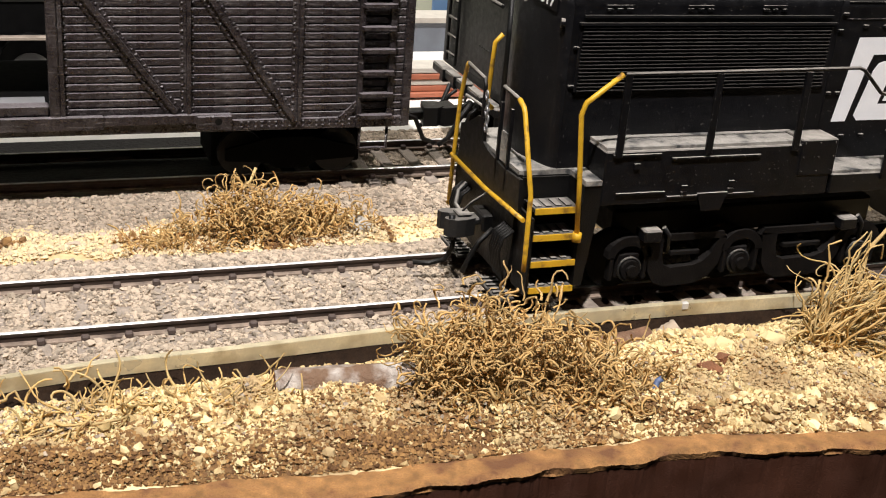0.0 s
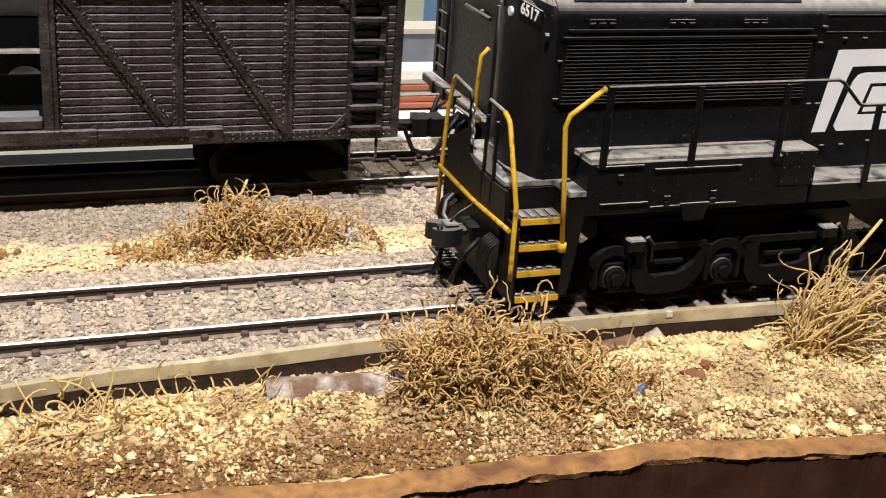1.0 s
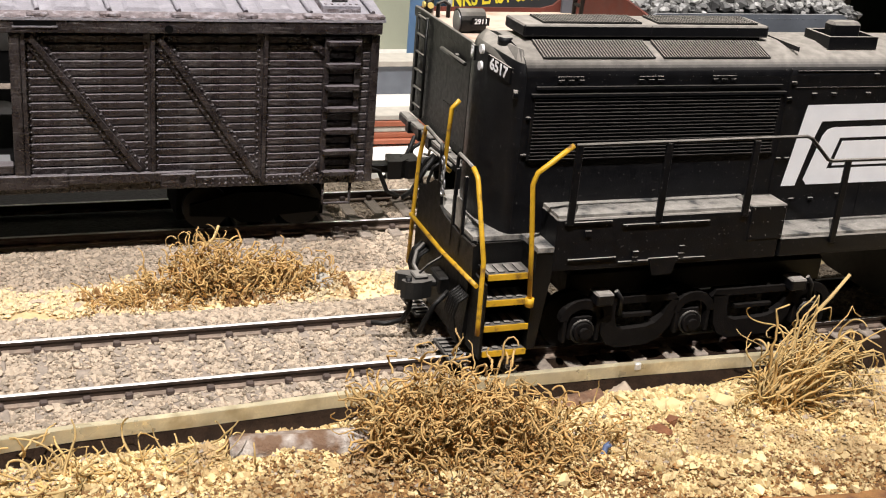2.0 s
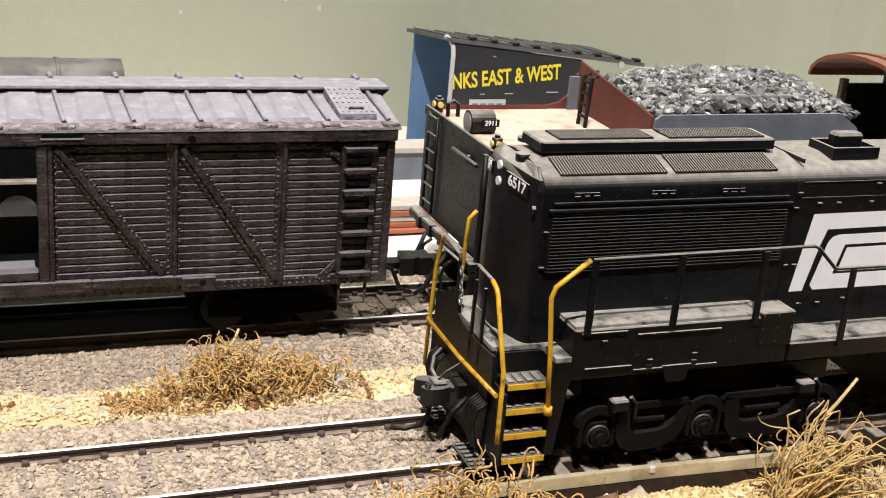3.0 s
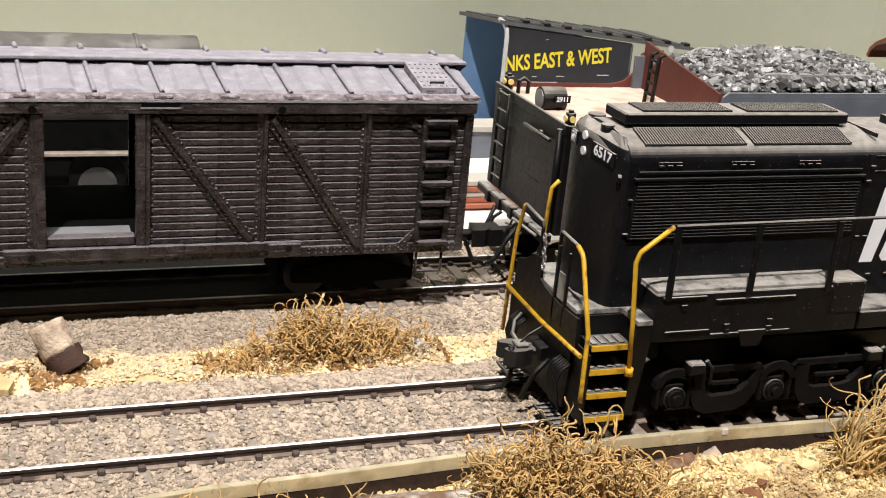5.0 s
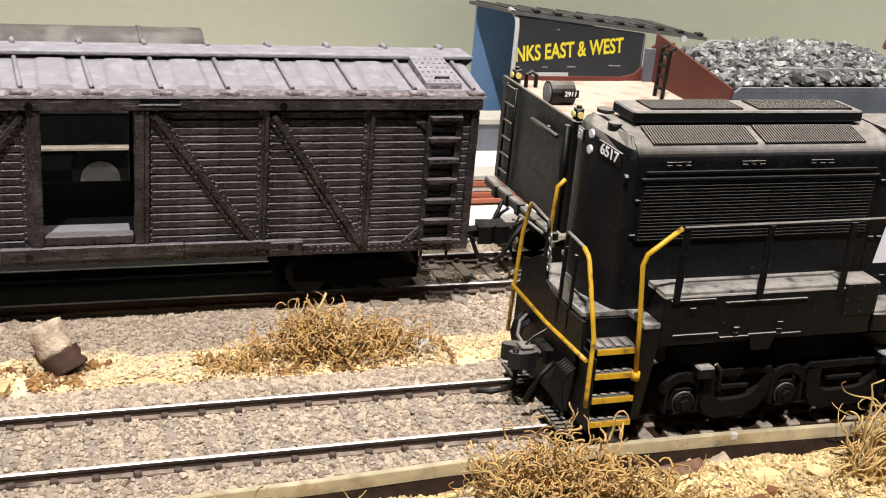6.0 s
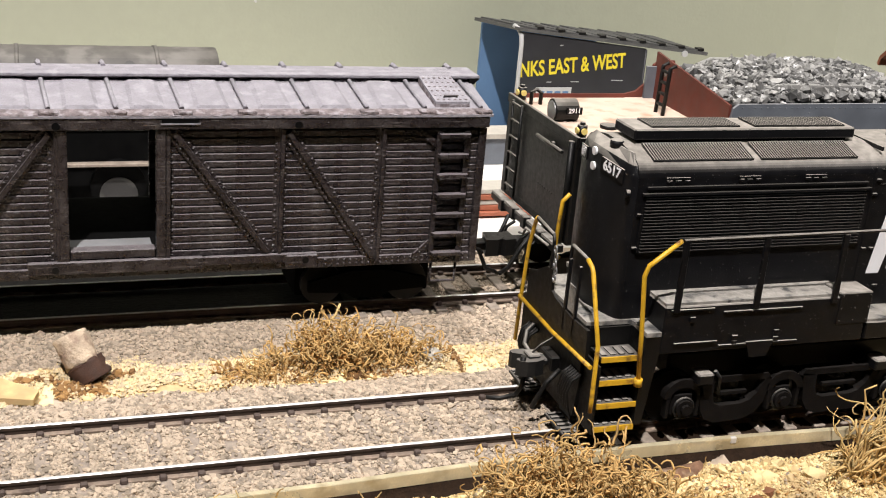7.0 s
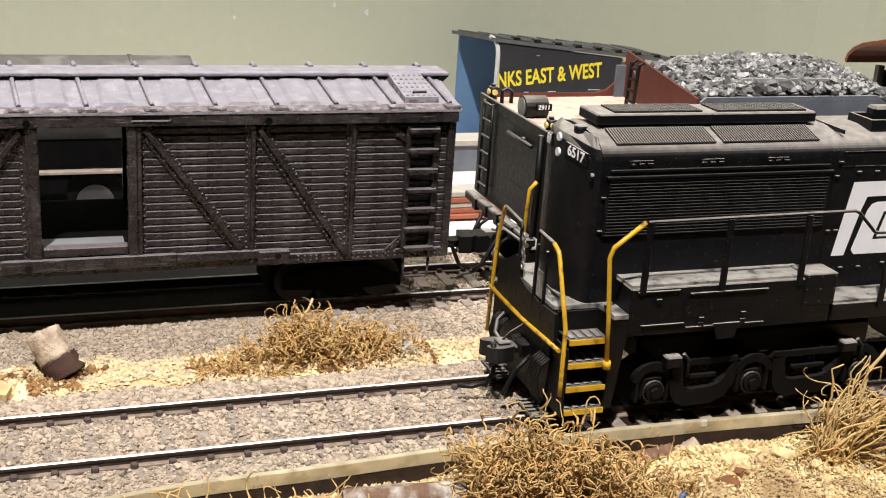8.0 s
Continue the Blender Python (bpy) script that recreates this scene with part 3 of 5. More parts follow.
def truck(parent, x0, near):
    """A three-axle truck: side frame with arched openings, axle boxes, wheels."""
    t = part("truck_bolster", box(BM(), x0 + 0.4, x0 + 5.6, 0.2, 1.55, 0.75, 1.25, 0.05), "black_low", parent)
    side = -0.42 if near else 2.17
    out = -0.10 if near else 0.10
    lo_y, hi_y = sorted((side, side + out * 1.6))
    bm = BM()
    # swan-necked frame: shallow beams over the axles, deep dropped bellies between them
    for a, b in ((0.62, 2.12), (2.80, 4.50)):
        prism(bm, [(x0 + p, q) for p, q in ((a + 0.02, 1.02), (a + 0.10, 0.46), (a + 0.22, 0.26), (a + 0.42, 0.17), (b - 0.50, 0.19), (b - 0.24, 0.30), (b - 0.08, 0.52), (b + 0.02, 1.02),
                                            (b - 0.12, 0.98), (b - 0.24, 0.72), (b - 0.38, 0.58), (b - 0.56, 0.52), (a + 0.52, 0.50), (a + 0.38, 0.56), (a + 0.33, 0.74), (a + 0.32, 0.98))], "y", lo_y, hi_y)
        prism(bm, [(x0 + a - 0.02, 0.98), (x0 + b + 0.02, 0.98), (x0 + b - 0.06, 1.10), (x0 + a + 0.06, 1.10)], "y", lo_y, hi_y)
        box(bm, x0 + a + 0.5, x0 + b - 0.45, lo_y + 0.03, hi_y - 0.01, 0.70, 0.78, 0.01)
    for xa in (0.35, 2.46, 4.85):
        arch = [(x0 + xa + 0.40 * math.cos(q), 0.74 + 0.36 * math.sin(q)) for q in np.linspace(0, math.pi, 11)]
        inner = [(x0 + xa + 0.27 * math.cos(q), 0.72 + 0.22 * math.sin(q)) for q in np.linspace(math.pi, 0, 9)]
        prism(bm, arch + inner, "y", lo_y, hi_y)
        for sx in (-0.34, 0.27):
            box(bm, x0 + xa + sx, x0 + xa + sx + 0.07, lo_y, hi_y, 0.34, 0.76, 0.01)
    part("side_frame", bm, "truck", t)
    for k, xa in enumerate((0.35, 2.4, 4.8)):
        bm = BM()
        disc(bm, (x0 + xa, 0.55), 0.17, "y", side + out * 1.6, side + out * 2.6)
        disc(bm, (x0 + xa, 0.55), 0.10, "y", side + out * 2.6, side + out * 3.2, 10)
        box(bm, x0 + xa - 0.21, x0 + xa + 0.21, min(side, side + out * 1.2), max(side, side + out * 1.2), 0.36, 0.80, 0.03)
        ab = part("axle_box", bm, "truck", t)
        ring = [(x0 + xa + 0.20 * math.cos(q), side + out * 1.9, 0.55 + 0.20 * math.sin(q)) for q in np.linspace(0, 2 * math.pi, 19)]
        part("bearing_ring", tube(BM(), ring, 0.022, 5), "grille", ab, "dusty bearing cap ring")
        rb = BM()
        rivets(rb, [(x0 + xa + 0.07 * math.cos(q), side + out * 2.61, 0.55 + 0.07 * math.sin(q)) for q in (0.5, 2.6, 4.7)], 0.03, "y-")
        part("bearing_bolt", rb, "grille", ab)
        bm = BM()
        for s in (0.0, 1.75):
            disc(bm, (x0 + xa, 0.52), 0.52, "y", s - 0.09 if s == 0 else s - 0.05, s + 0.05 if s == 0 else s + 0.09, 28)
        disc(bm, (x0 + xa, 0.52), 0.10, "y", 0.05, 1.70, 8)
        part("wheelset", bm, "truck", t)
    for xa in (0.68, 4.45):
        bm = BM()
        box(bm, x0 + xa - 0.20, x0 + xa + 0.12, min(side, side + out * 3.4), max(side, side + out * 3.4), 1.04, 1.26, 0.03)
        tube(bm, [(x0 + xa + 0.2, side + out * 2, 1.25), (x0 + xa + 0.32, side + out * 2, 1.1), (x0 + xa + 0.32, side + out * 2, 0.8)], 0.04, 6)
        part("brake_cylinder", bm, "black", t)


def locomotive():
    lo = thing("diesel_locomotive", (9, 0.875, 0), "black diesel locomotive with yellow handrails and dusty walkways", "locomotive")
    END = 21.5
    # frame and platforms
    bm = BM()
    box(bm, -0.78, END, -0.22, 1.97, 1.55, 2.10)
    part("frame", bm, "black_low", lo)
    bm = BM()
    prism(bm, [(-0.84, -0.22), (-0.02, -0.22), (0.02, -0.30), (0.02, -0.82), (0.30, -0.82), (0.30, 2.57), (0.02, 2.57), (0.02, 2.05), (-0.02, 1.97), (-0.84, 1.97)], "z", 2.10, 2.18)
    part("rear_platform", bm, "deckdust", lo, "dusty grey rear platform")
    for side in (0, 1):
        m = (lambda y: y) if side == 0 else (lambda y: 1.75 - y)
        yy = sorted((m(-0.82), m(-0.18)))
        e = BM()
        box(e, 0.31, 4.47, yy[0], yy[1], 1.76, 2.64, 0.02)
        sb = part("battery_box", e, "black", lo)
        part("tread_plate", box(BM(), 0.33, 4.0, yy[0] + 0.05, yy[1], 2.642, 2.69), "deckdust", sb, "dust-covered raised walkway")
        yb = sorted((m(-0.84), m(-0.30)))
        part("end_box", box(BM(), 3.82, 4.52, yb[0], yb[1], 2.1, 2.72, 0.02), "black", sb)
        if side == 0:
            bm = BM()
            for a, b, z in ((0.42, 1.25, 2.56), (0.55, 1.4, 1.93), (1.45, 3.05, 2.48), (1.45, 2.0, 1.84), (2.55, 3.05, 1.84)):
                box(bm, a, b, -0.86, -0.82, z, z + 0.035)
            for a, z in ((0.85, 2.40), (1.75, 2.0), (2.6, 2.05), (1.75, 1.90), (2.6, 1.92)):
                box(bm, a - 0.05, a + 0.05, -0.855, -0.82, z - 0.05, z + 0.04)
            prism(bm, [(2.0, 1.9), (2.55, 1.9), (2.45, 1.6), (2.1, 1.6)], "y", -0.86, -0.80)
            part("door_hinge", bm, "black", sb)
            bm = BM()
            rivets(bm, [(x, -0.842, z) for x in (3.88, 4.17, 4.46) for z in (2.18, 2.42, 2.66)], 0.02, "y-")
            rivets(bm, [(1.5 + 0.25 * k, -0.862, 2.5) for k in range(7)], 0.018, "y-")
            part("rivets", bm, "black", sb)
        yy = sorted((m(-0.82), m(-0.10)))
        ss = part("side_sill", box(BM(), 4.53, END, yy[0], yy[1], 1.76, 2.10, 0.02), "black", lo)
        part("walkway", box(BM(), 4.54, END, yy[0] + 0.03, yy[1], 2.101, 2.15), "deckdust", ss, "pale dusty walkway")
        # step well
        bm = BM()
        ym = sorted((m(-0.80), m(-0.22)))
        prism(bm, [(0.02, 0.42), (0.16, 0.42), (0.32, 1.76), (0.32, 2.1), (0.02, 2.1)], "y", ym[0], ym[1])
        box(bm, -0.80, -0.76, ym[0], ym[1], 0.30, 1.6)
        box(bm, -0.78, 0.1, *sorted((m(-0.26), m(-0.20))), 0.3, 2.08)
        st = part("step_well", bm, "black_low", lo)
        for k in range(4):
            z = 0.40 + 0.435 * k
            back = -0.28
            y0, y1 = sorted((m(-0.80 + 0.02 * k), m(back)))
            tr = part("step_tread", box(BM(), -0.74, 0.0, y0, y1, z - 0.03, z + 0.03), "tread", st)
            yv = m(-0.80 + 0.02 * k)
            part("yellow_edge", box(BM(), -0.745, 0.005, min(yv, yv - 0.03 * (1 if side == 0 else -1)), max(yv, yv - 0.03 * (1 if side == 0 else -1)), z - 0.05, z + 0.045), "yellow", tr, "yellow step edge")
            bm = BM()
            for j in range(4):
                box(bm, -0.70 + 0.17 * j, -0.60 + 0.17 * j, y0 + 0.08, y1 - 0.08, z + 0.03, z + 0.05)
            part("tread_cleat", bm, "grille", tr)
    # hood with rounded shoulders and a tapered end
    arc = [(0.12 - 0.30 * math.cos(t), 4.74 + 0.30 * math.sin(t)) for t in np.linspace(0, 1.25, 9)]
    half = [(-0.18, 2.16)] + arc + [(0.35, 5.11), (0.60, 5.15)]
    prof = half + [(1.75 - y, z) for y, z in half[::-1]]
    bm = prism(BM(), prof, "x", -0.20, END - 0.5)
    for f in bm.faces:
        f.smooth = len(f.verts) == 4 and f.calc_center_median().z > 4.7
    hood = part("hood", bm, "black", lo)
    ends = [(-0.20, -0.175), (-0.27, -0.13), (-0.33, -0.02), (-0.52, 0.62), (-0.52, 1.13), (-0.33, 1.77), (-0.27, 1.88), (-0.20, 1.925)]
    bm = BM()
    low = [bm.verts.new((x, y, 2.17)) for x, y in ends]
    mid = [bm.verts.new((x, y, 4.72 + 0.28 * max(0, 1 - abs(y - 0.875) / 1.0))) for x, y in ends]
    top = [bm.verts.new((x * 0.82 - 0.03, 0.875 + (y - 0.875) * 0.92, 4.93 + 0.12 * max(0, 1 - abs(y - 0.875) / 1.0))) for x, y in ends]
    cap = [bm.verts.new((x * 0.25 - 0.12, 0.875 + (y - 0.875) * 0.72, 5.10)) for x, y in ends]
    for a, b in ((low, mid), (mid, top), (top, cap)):
        for i in range(7):
            bm.faces.new((a[i], a[i + 1], b[i + 1], b[i]))
    for f in bm.faces:
        f.smooth = True
    bm.faces.new(cap)
    bmesh.ops.recalc_face_normals(bm, faces=bm.faces)
    part("hood_end", bm, "black", lo)
    # number boards, lamps
    for s in (0, 1):
        ay, by = ((-0.02, 0.62) if s == 0 else (1.77, 1.13))
        a, b = Vector((-0.335, ay, 4.70)), Vector((-0.525, by, 4.80))
        d = (b - a).normalized()
        nrm = Vector((-abs(d.y), -d.x if s == 0 else -d.x, 0)).normalized()
        if nrm.dot(Vector((-1, -1 if s == 0 else 1, 0))) < 0:
            nrm = -nrm
        a2, b2 = a + d * 0.06, b - d * 0.04
        bm = plate(BM(), [a2 + Vector((0, 0, -0.12)), b2 + Vector((0, 0, -0.12)), b2 + Vector((0, 0, 0.12)), a2 + Vector((0, 0, 0.12))], 0.03, nrm)
        nb = part("number_board", bm, "black", lo)
        c = (a2 + b2) / 2 + nrm * 0.032
        right = (a2 - b2).normalized() if s == 0 else (b2 - a2).normalized()
        mm = Matrix((right, (0, 0, 1), nrm)).transposed().to_4x4()
        lettering("lettering", "6517", 0.25, "white", nb, Matrix.Translation(c) @ mm, "white painted numerals", 0.004, 0.88)
    for z, r in ((4.66, 0.075), (4.93, 0.075)):
        bm = BM()
        disc(bm, (0.875, z), r, "x", -0.56, -0.52, 14)
        part("headlight", bm, "white", lo, "white round headlight")
    # radiator louvres on the near side
    fr = BM()
    for a in ((-0.08, 4.47, 3.38, 3.42), (-0.08, -0.03, 3.38, 4.46), (4.42, 4.47, 3.38, 4.46)):
        box(fr, a[0], a[1], -0.215, -0.17, a[2], a[3])
    box(fr, -0.10, 4.50, -0.26, -0.17, 4.45, 4.49)
    box(fr, -0.02, 4.42, -0.235, -0.17, 4.56, 4.60)
    louv = part("radiator_louvre", fr, "slat", lo)
    slat = BM()
    prism(slat, [(-0.18, 0.0), (-0.245, 0.0), (-0.245, 0.012), (-0.18, 0.024)], "x", -0.03, 4.42)
    slat = mesh_of("louvre_slat", slat, "slat")
    for k in range(18):
        piece("louvre_slat", slat, louv, (0, 0, 3.43 + 0.0572 * k))
    bm = BM()
    for x in (0.55, 1.95, 3.30):
        for dx in (-0.17, 0, 0.17):
            box(bm, x + dx - 0.05, x + dx + 0.05, -0.215, -0.175, 4.66, 4.70)
        box(bm, x - 0.22, x + 0.22, -0.20, -0.175, 4.72, 4.75)
    for x, z in ((4.62, 3.3), (4.80, 3.3), (4.62, 4.35), (4.66, 4.62), (5.05, 2.55), (5.45, 2.55), (6.0, 2.6), (5.1, 4.42), (5.5, 4.42), (6.2, 4.42), (6.3, 4.75), (-0.1, 4.1), (-0.12, 3.5)):
        box(bm, x - 0.05, x + 0.05, -0.22, -0.175, z - 0.025, z + 0.025, 0.01)
    box(bm, 4.56, 4.585, -0.19, -0.175, 2.2, 4.85)
    for z in (4.52, 4.80):
        box(bm, 4.7, 8.5, -0.19, -0.175, z, z + 0.02)
    box(bm, 6.45, 6.465, -0.188, -0.175, 2.2, 4.8)
    tube(bm, [(-0.30, -0.12, 4.46), (-0.36, -0.10, 4.46)], 0.07, 10)
    part("hood_fitting", bm, "black", lo)
    # roof: two grilles and the raised radiator housing, exhaust tray
    for nm, y0, y1, z0, z1, xr in (("roof_grille", -0.06, 0.44, 4.995, 5.150, ((0.10, 2.05), (2.2, 4.2))), ("roof_grille", 0.60, 1.17, 5.40, 5.40, ((0.35, 2.1), (2.4, 4.3)))):
        base = BM()
        for a, b in xr:
            plate(base, [(a, y0, z0 + 0.004), (b, y0, z0 + 0.004), (b, y1, z1 + 0.004), (a, y1, z1 + 0.004)], 0.012)
        g = part(nm, base, "black_low", lo, "dusty slatted roof grille")
        sl = BM()
        plate(sl, [(-0.011, y0, z0 + 0.016), (0.011, y0, z0 + 0.016), (0.011, y1, z1 + 0.016), (-0.011, y1, z1 + 0.016)], 0.02)
        sl = mesh_of("grille_bar", sl, "grille")
        for a, b in xr:
            for x in np.arange(a + 0.02, b, 0.052):
                piece("grille_bar", sl, g, (x, 0, 0))
    bm = BM()
    box(bm, -0.02, 4.48, 0.50, 1.27, 5.21, 5.40, 0.025)
    housing = part("radiator_housing", bm, "black", lo)
    # recessed base, the gap's shade painted in
    part("housing_base", box(BM(), 0.10, 4.36, 0.58, 1.19, 5.10, 5.212), "shade_black", housing)
    bm = BM()
    for x in (0.0, 2.24, 4.44):
        box(bm, x - 0.01, x + 0.01, 0.497, 0.50, 5.22, 5.39)
    part("housing_seam", bm, "slat", housing)
    bm = BM()
    for a in ((5.5, 6.5, 0.20, 0.26), (5.5, 6.5, 0.84, 0.90), (5.5, 5.56, 0.26, 0.84), (6.44, 6.5, 0.26, 0.84)):
        box(bm, *a, 5.10, 5.30)
    tr = part("exhaust_tray", bm, "black", lo)
    part("exhaust_pipe", box(BM(), 5.7, 6.3, 0.42, 0.70, 5.14, 5.50, 0.05), "black", tr)
    part("roof_seam", box(BM(), 4.75, 4.78, 0.0, 1.7, 5.10, 5.175), "black", lo)
    part("roof_cap", tube(BM(), [(-0.25, 0.66, 5.05), (-0.25, 0.66, 5.18)], 0.12, 12), "black", lo)
    # handrails
    zt, zl = 3.86, 3.46
    grab = part("handrail", tube(BM(), [(-0.05, -0.87, 1.28), (-0.12, -0.87, 2.2), (-0.22, -0.86, 3.26), (-0.16, -0.86, 3.44), (0.40, -0.85, zt)], 0.042, 8), "yellow", lo, "chipped yellow corner handrail")
    part("rail_foot", tube(BM(), [(-0.05, -0.87, 1.22), (-0.05, -0.87, 1.36)], 0.075, 8), "yellow", grab)
    part("handrail", tube(BM(), [(0.44, -0.85, zt), (4.62, -0.85, zt + 0.04), (4.72, -0.85, zt), (5.12, -0.85, zl + 0.03), (5.2, -0.85, zl), (END - 1, -0.85, zl)], 0.032, 6), "black", lo, "thin black walkway handrail")
    part("handrail", tube(BM(), [(0.44, 2.6, zt), (4.62, 2.6, zt), (5.12, 2.6, zl), (END - 1, 2.6, zl)], 0.032, 6), "black", lo, "thin black walkway handrail")
    for x, z0, z1 in ((0.50, 2.55, zt), (2.07, 2.55, zt), (3.68, 2.55, zt), (5.55, 1.98, zl), (7.2, 1.98, zl), (8.9, 1.98, zl), (10.6, 1.98, zl), (12.3, 1.98, zl), (14.0, 1.98, zl)):
        part("stanchion", box(BM(), x - 0.06, x + 0.06, -0.875, -0.82, z0, z1, 0.01), "black", lo)
        part("stanchion", box(BM(), x - 0.06, x + 0.06, 2.57, 2.625, z0, z1, 0.01), "black", lo)
    part("handrail", tube(BM(), [(-0.86, -0.80, 0.74), (-0.86, -0.80, 1.0), (-0.86, -0.77, 1.98), (-0.87, -0.28, 3.13), (-0.87, -0.22, 3.20), (-0.87, -0.04, 3.27)], 0.042, 8), "yellow", lo, "chipped yellow end handrail")
    part("handrail", tube(BM(), [(-0.87, -0.05, 3.27), (-0.87, 0.58, 3.30), (-0.87, 0.62, 3.2), (-0.87, 0.62, 1.9)], 0.034, 6), "black", lo)
    part("handrail", tube(BM(), [(-0.86, 2.64, 0.55), (-0.86, 2.58, 1.5), (-0.87, 2.44, 2.6), (-0.87, 2.24, 3.20), (-0.87, 2.18, 3.26)], 0.040, 8), "yellow", lo, "chipped yellow end handrail")
    part("handrail", tube(BM(), [(-0.87, 2.18, 3.26), (-0.87, 1.40, 3.20), (-0.87, 1.36, 3.1), (-0.87, 1.36, 1.9)], 0.034, 6), "black", lo)
    part("uncoupling_bar", tube(BM(), [(-0.92, -0.72, 1.56), (-0.92, 0.9, 1.50), (-0.92, 2.52, 1.54)], 0.040, 8), "yellow", lo, "yellow bar across the end")
    part("door_handrail", tube(BM(), [(-0.50, 1.87, 2.55), (-0.62, 1.86, 2.66), (-0.62, 1.73, 3.72), (-0.50, 1.71, 3.86)], 0.040, 8), "yellow", lo, "yellow vertical grab rail")
    # end plates
    bm = BM()
    box(bm, -0.86, -0.78, -0.24, 2.0, 1.15, 2.12)
    prism(bm, [(-0.45, 1.5), (2.25, 1.5), (2.25, 2.2), (1.9, 2.32), (1.5, 2.55), (1.25, 2.58), (1.2, 2.2), (0.95, 2.12), (0.3, 2.06), (-0.4, 2.1)], "x", -0.90, -0.84)
    prism(bm, [(-0.1, 0.30), (0.4, 0.25), (1.35, 0.25), (1.85, 0.30), (2.0, 1.2), (-0.25, 1.2)], "x", -0.84, -0.76)
    ep = part("end_plate", bm, "black_low", lo)
    part("dusty_plate", box(BM(), -0.885, -0.86, 0.22, 0.50, 2.14, 2.62), "deckdust", ep, "grey dusty door plate")
    bm = BM()
    for y in (0.16, 0.56):
        box(bm, -0.90, -0.85, y, y + 0.05, 1.7, 3.05)
    part("end_post", bm, "black", ep)
    for y0, y1 in ((-0.45, 0.42), (1.33, 2.2)):
        bm = BM()
        box(bm, -1.12, -0.80, y0, y1, 0.06, 0.12, 0.01)
        fb = part("footboard", bm, "tread", lo)
        for j in range(6):
            part("cleat", box(BM(), -1.09, -0.83, y0 + 0.05 + 0.14 * j, y0 + 0.11 + 0.14 * j, 0.12, 0.15), "grille", fb)
    # coupler, hoses, chain
    bm = BM()
    box(bm, -1.20, -0.75, 0.76, 1.0, 0.90, 1.02, 0.03)
    knuckle = [(-1.12, 0.68), (-1.30, 0.62), (-1.46, 0.62), (-1.58, 0.68), (-1.63, 0.77), (-1.58, 0.83), (-1.48, 0.82), (-1.43, 0.86), (-1.43, 0.94), (-1.50, 0.99), (-1.60, 1.05), (-1.62, 1.14), (-1.52, 1.20), (-1.36, 1.18), (-1.20, 1.12), (-1.12, 1.04)]
    prism(bm, knuckle, "z", 0.76, 1.06)
    cp = part("coupler", bm, "tread", lo)
    part("knuckle_pin", tube(BM(), [(-1.52, 0.72, 0.70), (-1.52, 0.72, 1.14)], 0.055, 10), "black_low", cp)
    part("coupler_lug", box(BM(), -1.40, -1.16, 0.74, 1.02, 1.06, 1.12, 0.02), "grille", cp)
    part("coupler_box", box(BM(), -1.02, -0.80, 0.62, 1.13, 0.82, 1.12, 0.03), "black_low", cp)
    part("lift_chain", tube(BM(), [(-1.28, 0.88, 1.12), (-1.15, 0.84, 1.28), (-0.95, 0.8, 1.42), (-0.9, 0.8, 1.5)], 0.022, 6), "grille", cp)
    part("trip_pin", tube(BM(), [(-1.40, 0.86, 0.74), (-1.42, 0.88, 0.45), (-1.50, 0.95, 0.24), (-1.75, 1.05, 0.14), (-2.0, 1.12, 0.15)], 0.045, 8), "black_low", cp)
    for k in range(6):
        y = -0.30 + 0.075 * k
        part("air_hose", tube(BM(), [(-0.86, y, 1.22), (-1.02, y + 0.01, 1.1), (-1.08, y + 0.02, 0.85), (-1.02, y + 0.03, 0.55), (-0.95, y + 0.05, 0.35)], 0.026, 6), "black_low", lo)
        y = 1.62 + 0.075 * k
        part("air_hose", tube(BM(), [(-0.86, y, 1.22), (-1.02, y, 1.1), (-1.08, y, 0.85), (-1.0, y, 0.55), (-0.95, y, 0.35)], 0.026, 6), "black_low", lo)
    part("air_hose", tube(BM(), [(-0.9, 1.75, 1.28), (-1.05, 1.72, 1.15), (-1.15, 1.55, 0.98), (-1.15, 1.25, 0.92), (-1.0, 0.95, 1.0)], 0.04, 8), "grille", lo)
    part("air_hose", tube(BM(), [(-0.9, 0.45, 0.95), (-1.15, 0.4, 0.75), (-1.3, 0.45, 0.4), (-1.35, 0.5, 0.2)], 0.045, 8), "black_low", lo)
    for k in range(5):
        c = Vector((-0.90, 1.20 - 0.015 * k, 2.98 - 0.13 * k))
        pts = [c + Vector((0.02 * (k % 2), 0.05 * math.cos(a), 0.075 * math.sin(a))) for a in np.linspace(0, 2 * math.pi, 9)]
        part("chain_link", tube(BM(), pts, 0.018, 5), "chain", lo, "small steel chain link")
    truck(lo, 0.75, True)
    truck(lo, 14.6, True)
    bm = BM()
    prism(bm, [(-0.5, 1.75), (-0.62, 1.2), (-0.5, 0.55), (0.2, 0.4), (1.55, 0.4), (2.25, 0.55), (2.37, 1.2), (2.25, 1.75)], "x", 7.6, 13.4)
    part("fuel_tank", bm, "black_low", lo)
    # the interlocked white emblem on the hood side, as plain shapes
    def flat(bm, pts, y=-0.186, d=0.006):
        return prism(bm, pts, "y", y, y - d)
    em = part("emblem", flat(BM(), [(4.79, 2.80), (5.07, 2.80), (5.27, 3.62), (5.38, 3.94), (9.0, 3.98), (9.0, 4.26), (5.03, 4.23)]), "white", lo, "white painted emblem")
    inner = [(5.22, 2.90), (5.30, 2.81), (9.0, 2.80), (9.0, 3.10), (5.66, 3.09), (5.82, 3.64), (9.0, 3.66), (9.0, 3.86), (5.64, 3.83), (5.52, 3.79), (5.44, 3.68)]
